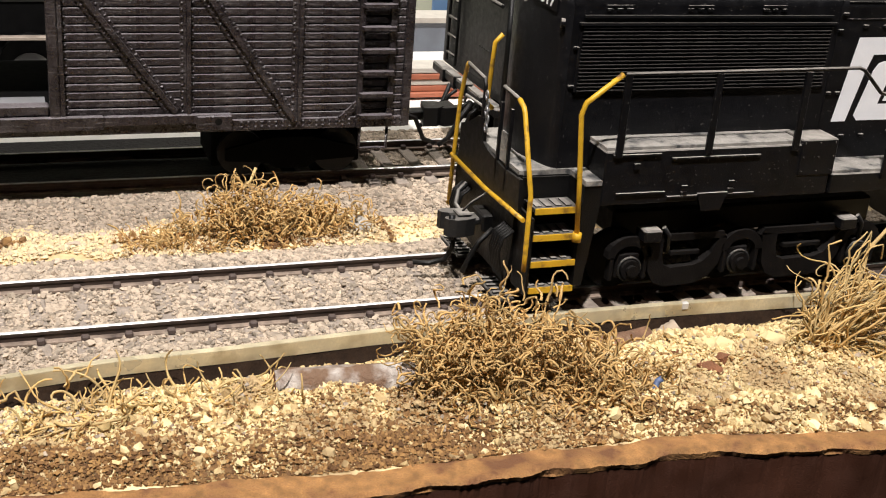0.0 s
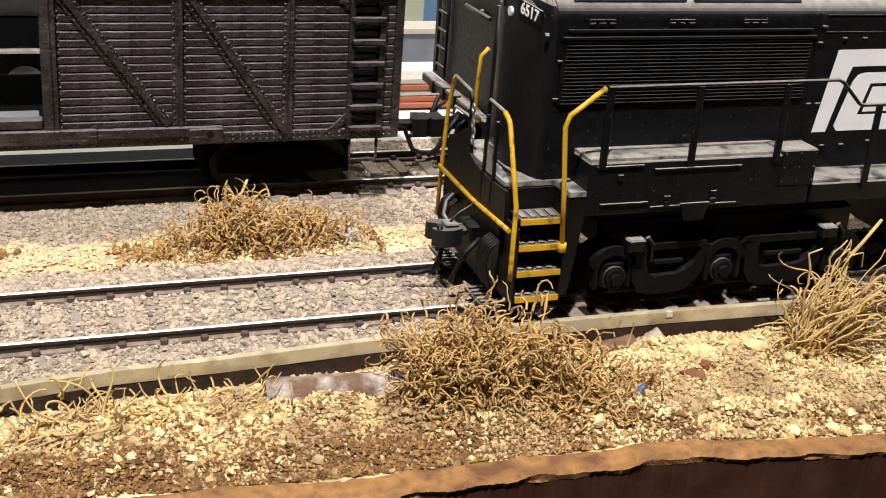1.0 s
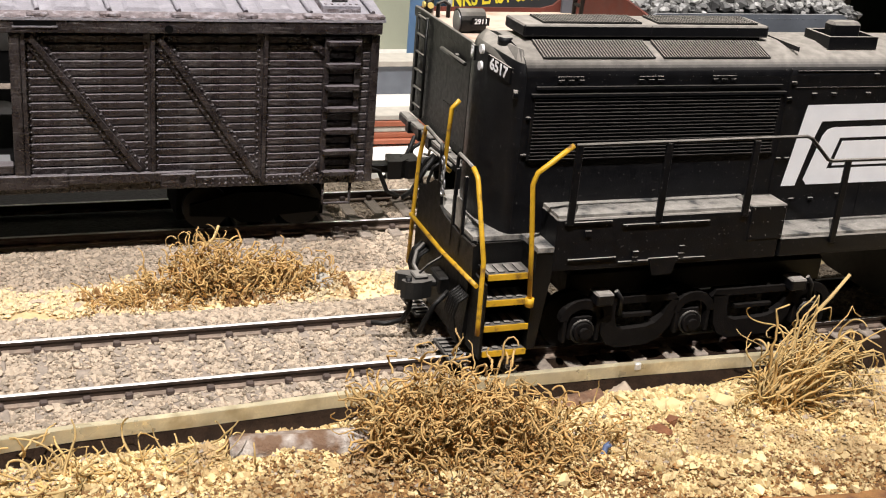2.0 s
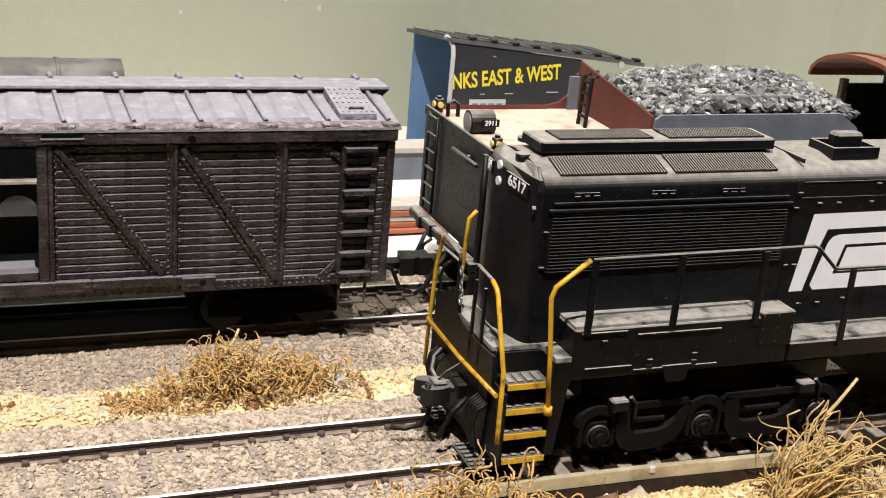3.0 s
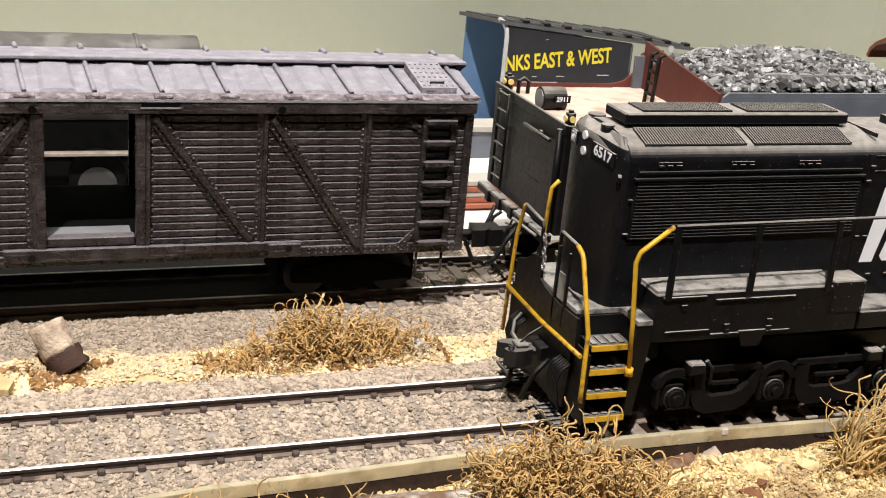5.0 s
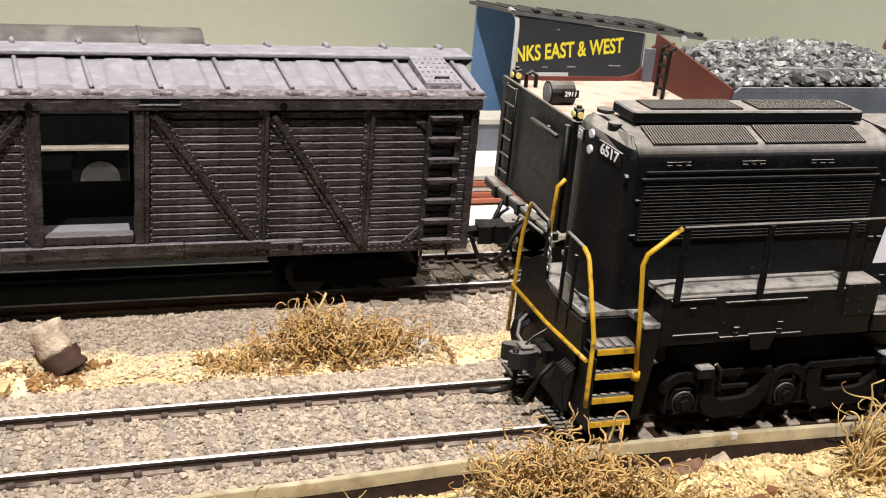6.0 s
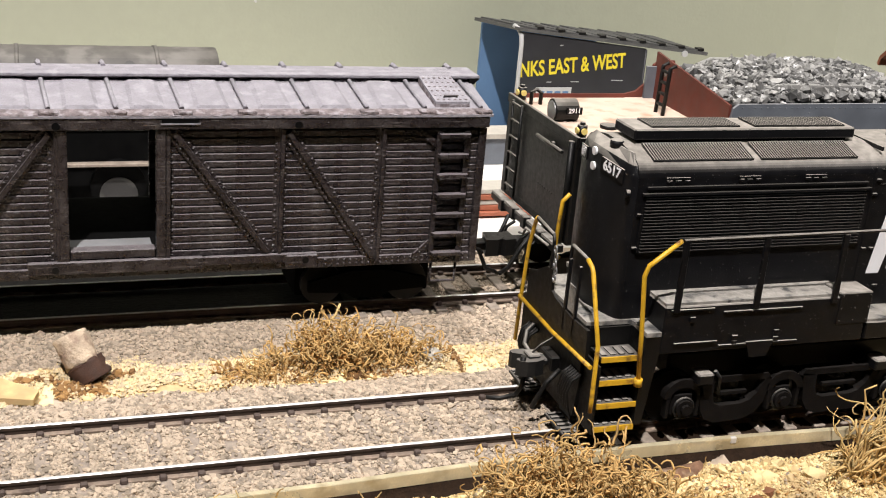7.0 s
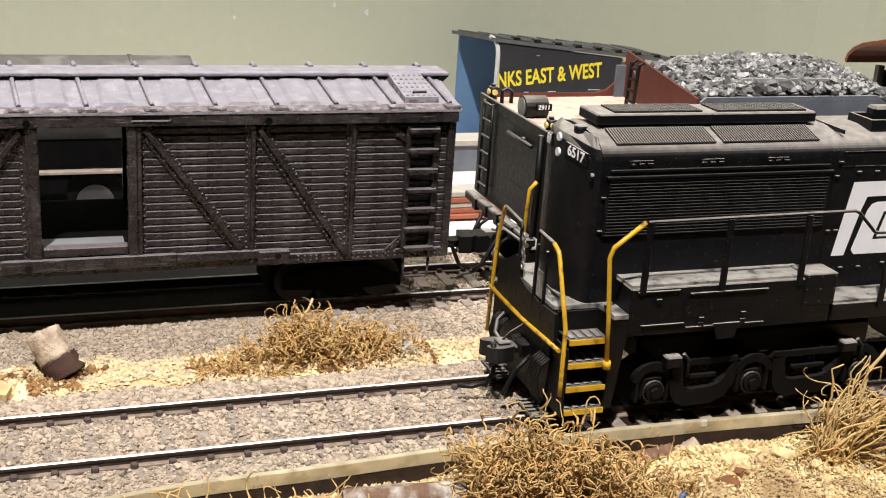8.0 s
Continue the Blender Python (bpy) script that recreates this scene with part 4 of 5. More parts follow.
    part("emblem_bar", flat(BM(), inner), "white", em, "white painted emblem stroke")
    part("emblem_bar", flat(BM(), [(5.76, 3.14), (9.0, 3.15), (9.0, 3.60), (5.88, 3.58)]), "white", em, "white painted emblem stroke")


locomotive()
# ---- the outside-braced boxcar ----
def boxcar():
    SIDE, MIDY, MIDX = 5.31, 6.98, -8.32
    X1 = -0.86
    X0 = 2 * MIDX - X1
    D0, D1 = -9.22, -7.42
    car = thing("boxcar", (MIDX, MIDY, 0), "weathered dark outside-braced boxcar with an open door", "boxcar")
    far = 2 * MIDY - SIDE
    # floor and ends; the floor's shade is painted black behind a grey door strip
    fl = part("floor_board", box(BM(), X0, X1, SIDE + 0.05, far - 0.05, 1.45, 1.72), "shade_black", car)
    part("door_sill_strip", box(BM(), D0 + 0.05, D1 - 0.15, SIDE + 0.22, SIDE + 0.62, 1.722, 1.74), "bluegrey", fl, "grey strip of floor inside the door")
    for x in (X0, X1):
        bm = BM()
        for k in range(18):
            z = 1.25 + 0.16 * k
            box(bm, x - 0.06, x + 0.06, SIDE + 0.04, far - 0.04, z, z + 0.145, 0.012)
        box(bm, x - 0.04, x + 0.04, SIDE + 0.05, far - 0.05, 1.25, 4.3)
        part("end_wall", bm, "boxcar", car)
        bm = BM()
        for y in (SIDE + 0.95, far - 0.95):
            box(bm, x - 0.12, x + 0.12, y - 0.06, y + 0.06, 1.25, 4.2, 0.01)
        part("end_post", bm, "boxcar", car)
    # side walls: horizontal boards in pieces
    spans = [(X0 + 0.05, D0 - 0.1), (D1 + 0.1, X1 - 0.05)]
    for y, s in ((SIDE, 1), (far, -1)):
        wall = part("side_backing", BM_union([(a, b, y + 0.10 * s, y + 0.16 * s, 1.35, 4.15) for a, b in spans]), "boxcar", car)
        for a, b in spans:
            bd = mesh_of("board", box(BM(), a, b, min(0.03 * s, 0.10 * s), max(0.03 * s, 0.10 * s), 0, 0.128, 0.014), "boxcar")
            for k in range(18):
                piece("board", bd, wall, (0, y + 0.005 * s * RNG.uniform(-1, 1), 1.38 + 0.152 * k))
    # near side bracing
    def zpost(x, z0=1.28, z1=4.13, w=0.09):
        bm = BM()
        prism(bm, [(x - w - 0.05, SIDE + 0.03), (x - w + 0.06, SIDE - 0.0), (x - 0.02, SIDE - 0.08), (x + 0.05, SIDE - 0.08), (x + 0.05, SIDE + 0.03)], "z", z0, z1)
        return bm
    posts = (-7.30, -5.09, -3.03)
    for x in posts:
        for xx in (x, 2 * MIDX - x):
            p = part("side_post", zpost(xx), "boxcar", car)
            rb = BM()
            rivets(rb, [(xx - 0.10, SIDE + 0.012, z) for z in np.arange(1.45, 4.05, 0.125)] + [(xx + 0.095, SIDE + 0.025, z) for z in np.arange(1.45, 4.05, 0.125)], 0.033, "y-")
            part("rivets", rb, "boxcar", p)
    for x in (D1, D0):
        part("door_post", box(BM(), x - 0.09, x + 0.09, SIDE - 0.10, SIDE + 0.12, 1.3, 4.15, 0.02), "boxcar", car)
    for (xa, za), (xb, zb) in (((-7.18, 4.08), (-5.33, 1.58)), ((-4.97, 4.06), (-3.12, 1.36))):
        for mir in (0, 1):
            a, b = Vector((xa, 0, za)), Vector((xb, 0, zb))
            if mir:
                a.x, b.x = 2 * MIDX - a.x, 2 * MIDX - b.x
            d = (b - a).normalized()
            n = Vector((-d.z, 0, d.x))
            bm = BM()
            for w0, w1, y0, y1 in ((-0.13, 0.13, SIDE + 0.03, SIDE - 0.015), (-0.03, 0.06, SIDE - 0.015, SIDE - 0.09)):
                plate(bm, [a + n * w0 + Vector((0, y0, 0)), b + n * w0 + Vector((0, y0, 0)), b + n * w1 + Vector((0, y0, 0)), a + n * w1 + Vector((0, y0, 0))], abs(y1 - y0), (0, -1, 0))
            p = part("diagonal_brace", bm, "boxcar", car)
            rb = BM()
            L = (b - a).length
            rivets(rb, [a + d * s + n * w + Vector((0, SIDE - 0.015, 0)) for s in np.arange(0.1, L - 0.05, 0.125) for w in (-0.09, 0.10)], 0.033, "y-")
            part("rivets", rb, "boxcar", p)
    # corner gussets
    for x, s in ((-2.02, 1), (2 * MIDX + 2.02, -1)):
        bm = BM()
        for za, zb in ((4.05, 3.72), (1.32, 1.72)):
            plate(bm, [(x - 0.28 * s, SIDE + 0.03, za), (x - 0.10 * s, SIDE + 0.03, za), (x + 0.22 * s, SIDE + 0.03, zb + (0.08 if za > 2 else -0.08)), (x + 0.22 * s, SIDE + 0.03, zb - (0.08 if za > 2 else -0.08))], 0.06, (0, -1, 0))
        g = part("corner_gusset", bm, "boxcar", car)
        rb = BM()
        rivets(rb, [(x - 0.2 * s + 0.13 * k * s, SIDE - 0.03, za + (zb - za) * (k + 0.3) / 3.3 + dz) for za, zb in ((4.05, 3.72), (1.32, 1.72)) for k in range(3) for dz in (-0.04, 0.05)], 0.028, "y-")
        part("rivets", rb, "boxcar", g)
    # sills, plates
    bm = BM()
    box(bm, X0, X1, SIDE - 0.02, SIDE + 0.14, 1.18, 1.40, 0.015)
    box(bm, -9.9, -6.6, SIDE - 0.12, SIDE - 0.01, 1.30, 1.56, 0.02)
    box(bm, -6.6, -4.3, SIDE - 0.10, SIDE - 0.01, 1.36, 1.55, 0.02)
    box(bm, -4.95, -4.3, SIDE - 0.14, SIDE - 0.01, 1.24, 1.52, 0.02)
    box(bm, D0 + 0.1, D1 - 0.1, SIDE - 0.06, SIDE + 0.2, 1.58, 1.76, 0.02)
    sill = part("side_sill", bm, "boxcar", car)
    rb = BM()
    rivets(rb, [(x, SIDE - 0.021, z) for x in np.arange(-4.1, X1 - 0.05, 0.13) for z in (1.25, 1.34)], 0.033, "y-")
    part("rivets", rb, "boxcar", sill)
    for x in (-9.40, -4.55):
        part("sill_hole", disc(BM(), (x, 1.41), 0.07, "y", SIDE - 0.145, SIDE - 0.12, 10), "black_low", sill)
    bm = BM()
    box(bm, X0 - 0.05, X1 + 0.05, SIDE - 0.16, SIDE + 0.1, 4.17, 4.40, 0.02)
    top = part("roof_fascia", bm, "boxcar", car)
    # slot and holes are flat pieces with their inner shade painted black
    part("door_track_slot", box(BM(), -7.42, -6.72, SIDE - 0.168, SIDE - 0.15, 4.30, 4.375), "shade_black", top)
    part("slot_lip", box(BM(), -7.44, -6.70, SIDE - 0.185, SIDE - 0.15, 4.275, 4.30), "carroof", top)
    for x in (-9.32, -4.80):
        part("fascia_hole", disc(BM(), (x, 4.25), 0.075, "y", SIDE - 0.172, SIDE - 0.15, 12), "shade_black", top)
    # ladder
    bm = BM()
    box(bm, -1.90, -1.80, SIDE - 0.10, SIDE + 0.03, 1.2, 4.1, 0.01)
    box(bm, -1.30, -1.18, SIDE - 0.10, SIDE + 0.03, 1.2, 4.1, 0.01)
    box(bm, -0.98, -0.82, SIDE - 0.06, SIDE + 0.05, 1.2, 4.13, 0.01)
    lad = part("ladder", bm, "boxcar", car)
    for k in range(7):
        z = 1.40 + 0.428 * k
        bm = BM()
        prism(bm, [(-1.85, SIDE - 0.22), (-1.23, SIDE - 0.22), (-1.18, SIDE - 0.05), (-1.90, SIDE - 0.05)], "z", z, z + 0.07)
        part("rung", bm, "boxcar", lad)
    # roof: sloped panels with ribs, running board
    EAVE, RIDGE, OUT = 4.40, 4.80, 0.18
    ribs = [X0 + 0.24 + 1.212 * k for k in range(13)]
    for s in (1, -1):
        y0 = MIDY - s * (MIDY - SIDE + OUT)

        def on_roof(x, y, lift=0.0):
            return (x, y, EAVE + (RIDGE - EAVE) * (y - y0) / (MIDY - y0) + lift)
        bm = plate(BM(), [(X0 - 0.1, y0, EAVE), (X1 + 0.1, y0, EAVE), (X1 + 0.1, MIDY, RIDGE), (X0 - 0.1, MIDY, RIDGE)], 0.05)
        rf = part("roof_panel", bm, "carroof", car, "dusty lavender-grey roof")
        # crumbly ledge of dust along the eave
        led = BM()
        xx = np.arange(X0 - 0.05, X1 + 0.05, 0.07)
        wob = RNG.uniform(-0.02, 0.02, (2, len(xx)))
        rows = [[led.verts.new((a, y0 + s * (d + w), z)) for a, w in zip(xx, wv)] for d, z, wv in ((0.0, EAVE + 0.05, wob[0] * 0.2), (0.02, EAVE + 0.075, wob[0]), (0.24, EAVE + 0.115, wob[1]), (0.30, EAVE + 0.11, wob[1] * 1.4))]
        for ra, rb in zip(rows, rows[1:]):
            for k in range(len(xx) - 1):
                led.faces.new((ra[k], ra[k + 1], rb[k + 1], rb[k]))
        bmesh.ops.recalc_face_normals(led, faces=led.faces)
        part("eave_ledge", led, "eavedust", rf, "crumbly dusty eave ledge")
        ya, yb = y0 + 0.24 * s, MIDY - 0.42 * s
        for k, x in enumerate(ribs):
            bm = tube(BM(), [on_roof(x + 0.04, ya, 0.08), on_roof(x + 0.03, ya + 0.08 * s, 0.10), on_roof(x - 0.05, yb, 0.10)], 0.045, 8)
            rib = part("roof_rib", bm, "carroof", rf)
            part("rib_clip", box(BM(), x - 0.14, x + 0.22, min(y0, y0 + 0.20 * s), max(y0, y0 + 0.20 * s), EAVE + 0.06, EAVE + 0.135, 0.02), "eavedust", rib)
            if x + 1.1 < X1 - 1.0 or x + 1.1 < -2.2:
                a0, a1, b0, b1 = x + 0.30, x + 0.92, x + 0.34, x + 0.86
                pan = BM()
                lo4 = [pan.verts.new(on_roof(px, py, 0.052)) for px, py in ((a0, ya + 0.06 * s), (a1 + 0.03, ya + 0.06 * s), (b1 + 0.03, yb), (b0 - 0.06, yb))]
                hi4 = [pan.verts.new(on_roof(px, py, 0.10)) for px, py in ((a0 + 0.07, ya + 0.09 * s), (a1 - 0.05, ya + 0.09 * s), (b1 - 0.05, yb), (b0 + 0.02, yb))]
                pan.faces.new(hi4)
                for q in range(4):
                    pan.faces.new((lo4[q], lo4[(q + 1) % 4], hi4[(q + 1) % 4], hi4[q]))
                bmesh.ops.recalc_face_normals(pan, faces=pan.faces)
                part("roof_pan", pan, "carroof", rf)
    rb = part("running_board", box(BM(), X0 - 0.2, X1 + 0.2, MIDY - 0.34, MIDY + 0.34, RIDGE + 0.03, RIDGE + 0.06), "eavedust", car, "dusty plank running board")
    for k in range(3):
        part("plank", box(BM(), X0 - 0.25, X1 + 0.28, MIDY - 0.42 + 0.28 * k, MIDY - 0.148 + 0.28 * k, RIDGE + 0.061, RIDGE + 0.125, 0.012), "carroof", rb)
    for x in ribs:
        part("board_saddle", tube(BM(), [(x - 0.06, MIDY + 0.22, RIDGE + 0.13), (x - 0.08, MIDY + 0.46, RIDGE + 0.16), (x - 0.09, MIDY + 0.52, RIDGE + 0.10)], 0.05, 6), "carroof", rb)
    walk_y = (SIDE + 0.14, MIDY - 0.46)
    hatch = part("lateral_board", plate(BM(), [(-1.92, walk_y[0], EAVE + 0.19), (-1.18, walk_y[0], EAVE + 0.19), (-1.26, walk_y[1], RIDGE + 0.075), (-1.98, walk_y[1], RIDGE + 0.075)], 0.05), "carroof", car, "dusty perforated roof walk above the ladder")
    part("board_skirt", plate(BM(), [(-1.92, walk_y[0], EAVE + 0.07), (-1.18, walk_y[0], EAVE + 0.07), (-1.26, walk_y[1], RIDGE - 0.03), (-1.98, walk_y[1], RIDGE - 0.03)], 0.12), "eavedust", hatch)
    holes = BM()
    for i in range(6):
        for j in range(6):
            u, v = (i + 0.5) / 6, (j + 0.5) / 6
            y = walk_y[0] + (walk_y[1] - walk_y[0]) * v
            z = EAVE + 0.19 + (RIDGE - EAVE - 0.115) * v + 0.046
            x = -1.90 + 0.72 * u - 0.07 * v
            box(holes, x - 0.022, x + 0.022, y - 0.03, y + 0.03, z, z + 0.012)
    tagged(part("tread_marks", holes, "eavedust", hatch), kind="stuff")
    part("grab_iron", tube(BM(), [(-1.70, walk_y[0] + 0.18, EAVE + 0.25), (-1.68, walk_y[0] + 0.18, EAVE + 0.32), (-1.42, walk_y[0] + 0.18, EAVE + 0.32), (-1.40, walk_y[0] + 0.18, EAVE + 0.25)], 0.025, 6), "boxcar", hatch)
    part("end_bracket", plate(BM(), [(X1 + 0.05, MIDY - 0.42, RIDGE + 0.06), (X1 + 0.28, MIDY - 0.42, RIDGE + 0.06), (X1 + 0.05, MIDY - 0.42, RIDGE - 0.15)], 0.84, (0, 1, 0)), "black_low", car)
    # running gear
    for xc in (-3.0, 2 * MIDX + 3.0):
        # solid block in shade colour fills the dark below the car
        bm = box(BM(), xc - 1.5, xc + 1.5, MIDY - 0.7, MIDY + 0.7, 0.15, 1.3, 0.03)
        tr = part("car_truck", bm, "shade_black", car)
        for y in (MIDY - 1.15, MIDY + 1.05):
            part("side_frame", prism(BM(), [(xc - 1.3, 0.4), (xc - 0.5, 0.35), (xc - 0.3, 0.22), (xc + 0.3, 0.22), (xc + 0.5, 0.35), (xc + 1.3, 0.4), (xc + 1.3, 0.62), (xc + 0.4, 0.85), (xc - 0.4, 0.85), (xc - 1.3, 0.62)], "y", y, y + 0.12), "shade_black", tr)
        for xa in (xc - 0.95, xc + 0.95):
            bm = BM()
            for y in (6.2, 7.95):
                disc(bm, (xa, 0.46), 0.46, "y", y - 0.07, y + 0.07, 20)
            disc(bm, (xa, 0.46), 0.08, "y", 6.2, 7.95, 8)
            part("wheelset", bm, "black_low", tr)
    part("underframe", box(BM(), X0 + 0.2, X1 - 0.2, MIDY - 0.5, MIDY + 0.5, 0.95, 1.45), "black_low", car)
    bm = BM()
    box(bm, X1, 0.10, MIDY - 0.15, MIDY + 0.15, 0.80, 1.0, 0.03)
    prism(bm, [(0.0, MIDY - 0.28), (0.30, MIDY - 0.30), (0.48, MIDY - 0.14), (0.36, MIDY + 0.02), (0.46, MIDY + 0.22), (0.1, MIDY + 0.26)], "z", 0.70, 1.10)
    part("coupler", bm, "black_low", car)
    part("air_hose", tube(BM(), [(X1, MIDY - 0.5, 1.2), (-0.3, MIDY - 0.6, 1.0), (-0.1, MIDY - 0.6, 0.55), (0.2, MIDY - 0.5, 0.4)], 0.05, 6), "black_low", car)
    part("stirrup_step", tube(BM(), [(-1.8, SIDE, 1.2), (-1.8, SIDE, 0.75), (-1.25, SIDE, 0.75), (-1.25, SIDE, 1.2)], 0.035, 5), "boxcar", car)


def BM_union(boxes):
    bm = BM()
    for b in boxes:
        box(bm, *b)
    return bm


boxcar()


# ---- the steam tender coupled behind the boxcar ----
def tender():
    Y0, Y1, XB = 5.22, 9.2, 1.25
    td = thing("steam_tender", (6, 7.05, 0), "black steam locomotive tender heaped with coal", "tender")
    TOP, BT = 3.80, 4.0
    bm = BM()
    box(bm, XB, 11.0, Y0, Y1, 1.45, TOP - 0.02, 0.04)
    tank = part("water_tank", bm, "tender", td)
    # rim round the tank top
    bm = BM()
    box(bm, XB - 0.02, XB + 0.06, Y0 - 0.02, Y1 + 0.02, TOP - 0.1, TOP + 0.12, 0.01)
    box(bm, XB + 0.06, 11.0, Y0 - 0.02, Y0 + 0.05, TOP - 0.1, TOP + 0.10)
    part("tank_rim", bm, "tender", td)
    part("tank_deck", box(BM(), XB + 0.06, 5.4, Y0 + 0.05, Y1 - 0.06, TOP - 0.018, TOP + 0.02), "deck", td, "cream dusty tank deck")
    bm = BM()
    prism(bm, [(XB, TOP - 0.1), (4.3, TOP - 0.1), (4.3, TOP + 0.1), (4.62, TOP + 0.18), (4.88, TOP + 0.4), (5.02, TOP + 0.85), (5.2, TOP + 0.95), (5.6, TOP + 0.95), (5.6, TOP - 0.1)], "y", Y1 - 0.06, Y1 + 0.02)
    prism(bm, [(XB, TOP), (4.3, TOP), (4.3, TOP + 0.12), (XB, TOP + 0.12)], "y", Y1 - 0.10, Y1 - 0.06)
    part("far_coaming", bm, "redbrown", td, "red far side coaming")
    # coal bunker
    bm = plate(BM(), [(4.95, Y0 + 0.2, TOP), (4.95, Y0 + 0.2, BT + 0.56), (5.06, Y1 - 0.06, BT + 0.98), (5.06, Y1 - 0.06, TOP)], 0.06, (1, 0, 0))
    part("bunker_slope", bm, "redbrown", td, "red oxide bunker back wall")
    bm = BM()
    prism(bm, [(4.92, TOP - 0.02), (5.02, BT + 0.50), (5.15, BT + 0.60), (9.8, BT + 0.62), (10.3, BT + 0.30), (10.5, TOP)], "y", Y0 + 0.12, Y0 + 0.20)
    bp = part("bunker_side", bm, "bluegrey", td, "blue-grey riveted bunker side")
    rb = BM()
    rivets(rb, [(x, Y0 + 0.118, BT + 0.52) for x in np.arange(5.25, 9.8, 0.16)] + [(7.0, Y0 + 0.118, BT + 0.08 * k) for k in range(1, 6)], 0.02, "y-")
    part("rivets", rb, "bluegrey", bp)
    part("bunker_far_side", box(BM(), 4.8, 10.4, Y1 - 0.15, Y1 - 0.07, TOP, BT + 0.62), "bluegrey", td)
    n = 5200
    x, y = RNG.uniform(5.12, 10.3, n), RNG.uniform(Y0 + 0.25, Y1 - 0.2, n)
    u, v = (x - 7.75) / 2.75, (y - 7.05) / 1.75
    keep = (np.abs(u) < 1.0) & (np.abs(v) < 1)
    x, y, u, v = x[keep], y[keep], u[keep], v[keep]
    z = BT + 0.50 + 0.62 * np.clip(1 - u ** 4, 0, 1) * np.clip(1 - v ** 2, 0, 1) ** 0.8 + RNG.uniform(-0.04, 0.08, len(x))
    s = np.clip(RNG.lognormal(np.log(0.068), 0.35, len(x)), 0.03, 0.15)
    tagged(under(new("coal_load", lumps("coal_load", np.stack([x, y, z], -1), s, "coal", 0.8, 0.35)), td), "grey glinting coal lumps", kind="stuff")
    bm = BM()
    prism(bm, [(5.25, TOP), (10.2, TOP), (10.2, BT + 0.45), (9, BT + 0.95), (6.3, BT + 0.95), (5.25, BT + 0.5)], "y", Y0 + 0.5, Y1 - 0.5)
    part("coal_core", bm, "coal", td)
    # ladder on the deck
    bm = BM()
    for y in (7.35, 7.70):
        tube(bm, [(4.42, y, TOP + 0.02), (4.46, y, TOP + 1.15), (4.60, y, TOP + 1.2)], 0.05, 6)
    for k in range(4):
        tube(bm, [(4.43 + 0.01 * k, 7.35, TOP + 0.25 + 0.26 * k), (4.43 + 0.01 * k, 7.70, TOP + 0.25 + 0.26 * k)], 0.045, 6)
    part("bunker_ladder", bm, "black_low", td)
    # headlamp and marker lamps on the back edge
    bm = BM()
    c = (1.70, 7.05, TOP + 0.24)
    tube(bm, [(c[0] - 0.28, c[1], c[2]), (c[0] - 0.26, c[1], c[2]), (c[0] + 0.28, c[1], c[2])], 0.27, 18)
    box(bm, c[0] - 0.12, c[0] + 0.12, c[1] - 0.14, c[1] + 0.14, TOP, TOP + 0.1)
    hl = part("headlamp", bm, "tender", td, "round black headlamp")
    part("lens", tube(BM(), [(c[0] - 0.30, c[1], c[2]), (c[0] - 0.281, c[1], c[2])], 0.22, 18), "chain", hl, "grey glass lens")
    nb = part("number_plate", box(BM(), c[0] - 0.05, c[0] + 0.33, c[1] - 0.30, c[1] - 0.262, c[2] - 0.03, c[2] + 0.13), "black_low", hl)
    lettering("lettering", "2911", 0.15, "white", hl, pose(c[0] + 0.14, c[1] - 0.303, c[2] + 0.05, 90, 0, 0), "white numerals", 0.003, 1.0)
    for y in (Y0 + 0.20, Y1 - 0.35):
        bm = BM()
        tube(bm, [(1.42, y, TOP + 0.05), (1.42, y, TOP + 0.34)], 0.11, 10)
        tube(bm, [(1.42, y, TOP + 0.34), (1.42, y, TOP + 0.40)], 0.06, 8)
        ml = part("marker_lamp", bm, "tender", td, "small marker lamp")
        for d in (Vector((-1, 0, 0)), Vector((0, -1, 0))):
            p = Vector((1.42, y, TOP + 0.22))
            part("lens", tube(BM(), [p + d * 0.09, p + d * 0.14], 0.07, 10), "glass", ml, "yellow lens")
    part("grab_iron", tube(BM(), [(1.5, Y1 - 0.75, TOP), (1.5, Y1 - 0.75, TOP + 0.32), (1.62, Y1 - 0.75, TOP + 0.38), (1.74, Y1 - 0.75, TOP + 0.3), (1.74, Y1 - 0.75, TOP)], 0.05, 6), "tender", td)
    part("filler_lever", tube(BM(), [(1.8, 8.0, TOP + 0.05), (2.3, 7.75, TOP + 0.12)], 0.035, 6), "redbrown", td)
    part("hatch", tube(BM(), [(2.5, 6.3, TOP), (2.5, 6.3, TOP + 0.1)], 0.2, 14), "tender", td)
    # back plate fittings
    bm = BM()
    for y in (Y1 - 0.45, Y1 - 1.0):
        tube(bm, [(XB - 0.07, y, 1.6), (XB - 0.07, y, TOP + 0.05)], 0.035, 5)
    for k in range(6):
        tube(bm, [(XB - 0.08, Y1 - 0.45, 1.8 + 0.4 * k), (XB - 0.08, Y1 - 1.0, 1.8 + 0.4 * k)], 0.03, 5)
    part("back_ladder", bm, "tender", td)
    bm = BM()
    tube(bm, [(XB - 0.1, Y0 + 0.5, 3.45), (XB - 0.1, Y0 + 1.9, 3.45)], 0.045, 6)
    tube(bm, [(XB - 0.1, Y0 + 1.1, 3.45), (XB - 0.02, Y0 + 1.1, 3.45)], 0.08, 8)
    tube(bm, [(XB - 0.06, Y0 + 0.15, 1.5), (XB - 0.06, Y0 + 0.15, TOP)], 0.07, 8)
    part("back_grab_rail", bm, "tender", td)
    rb = BM()
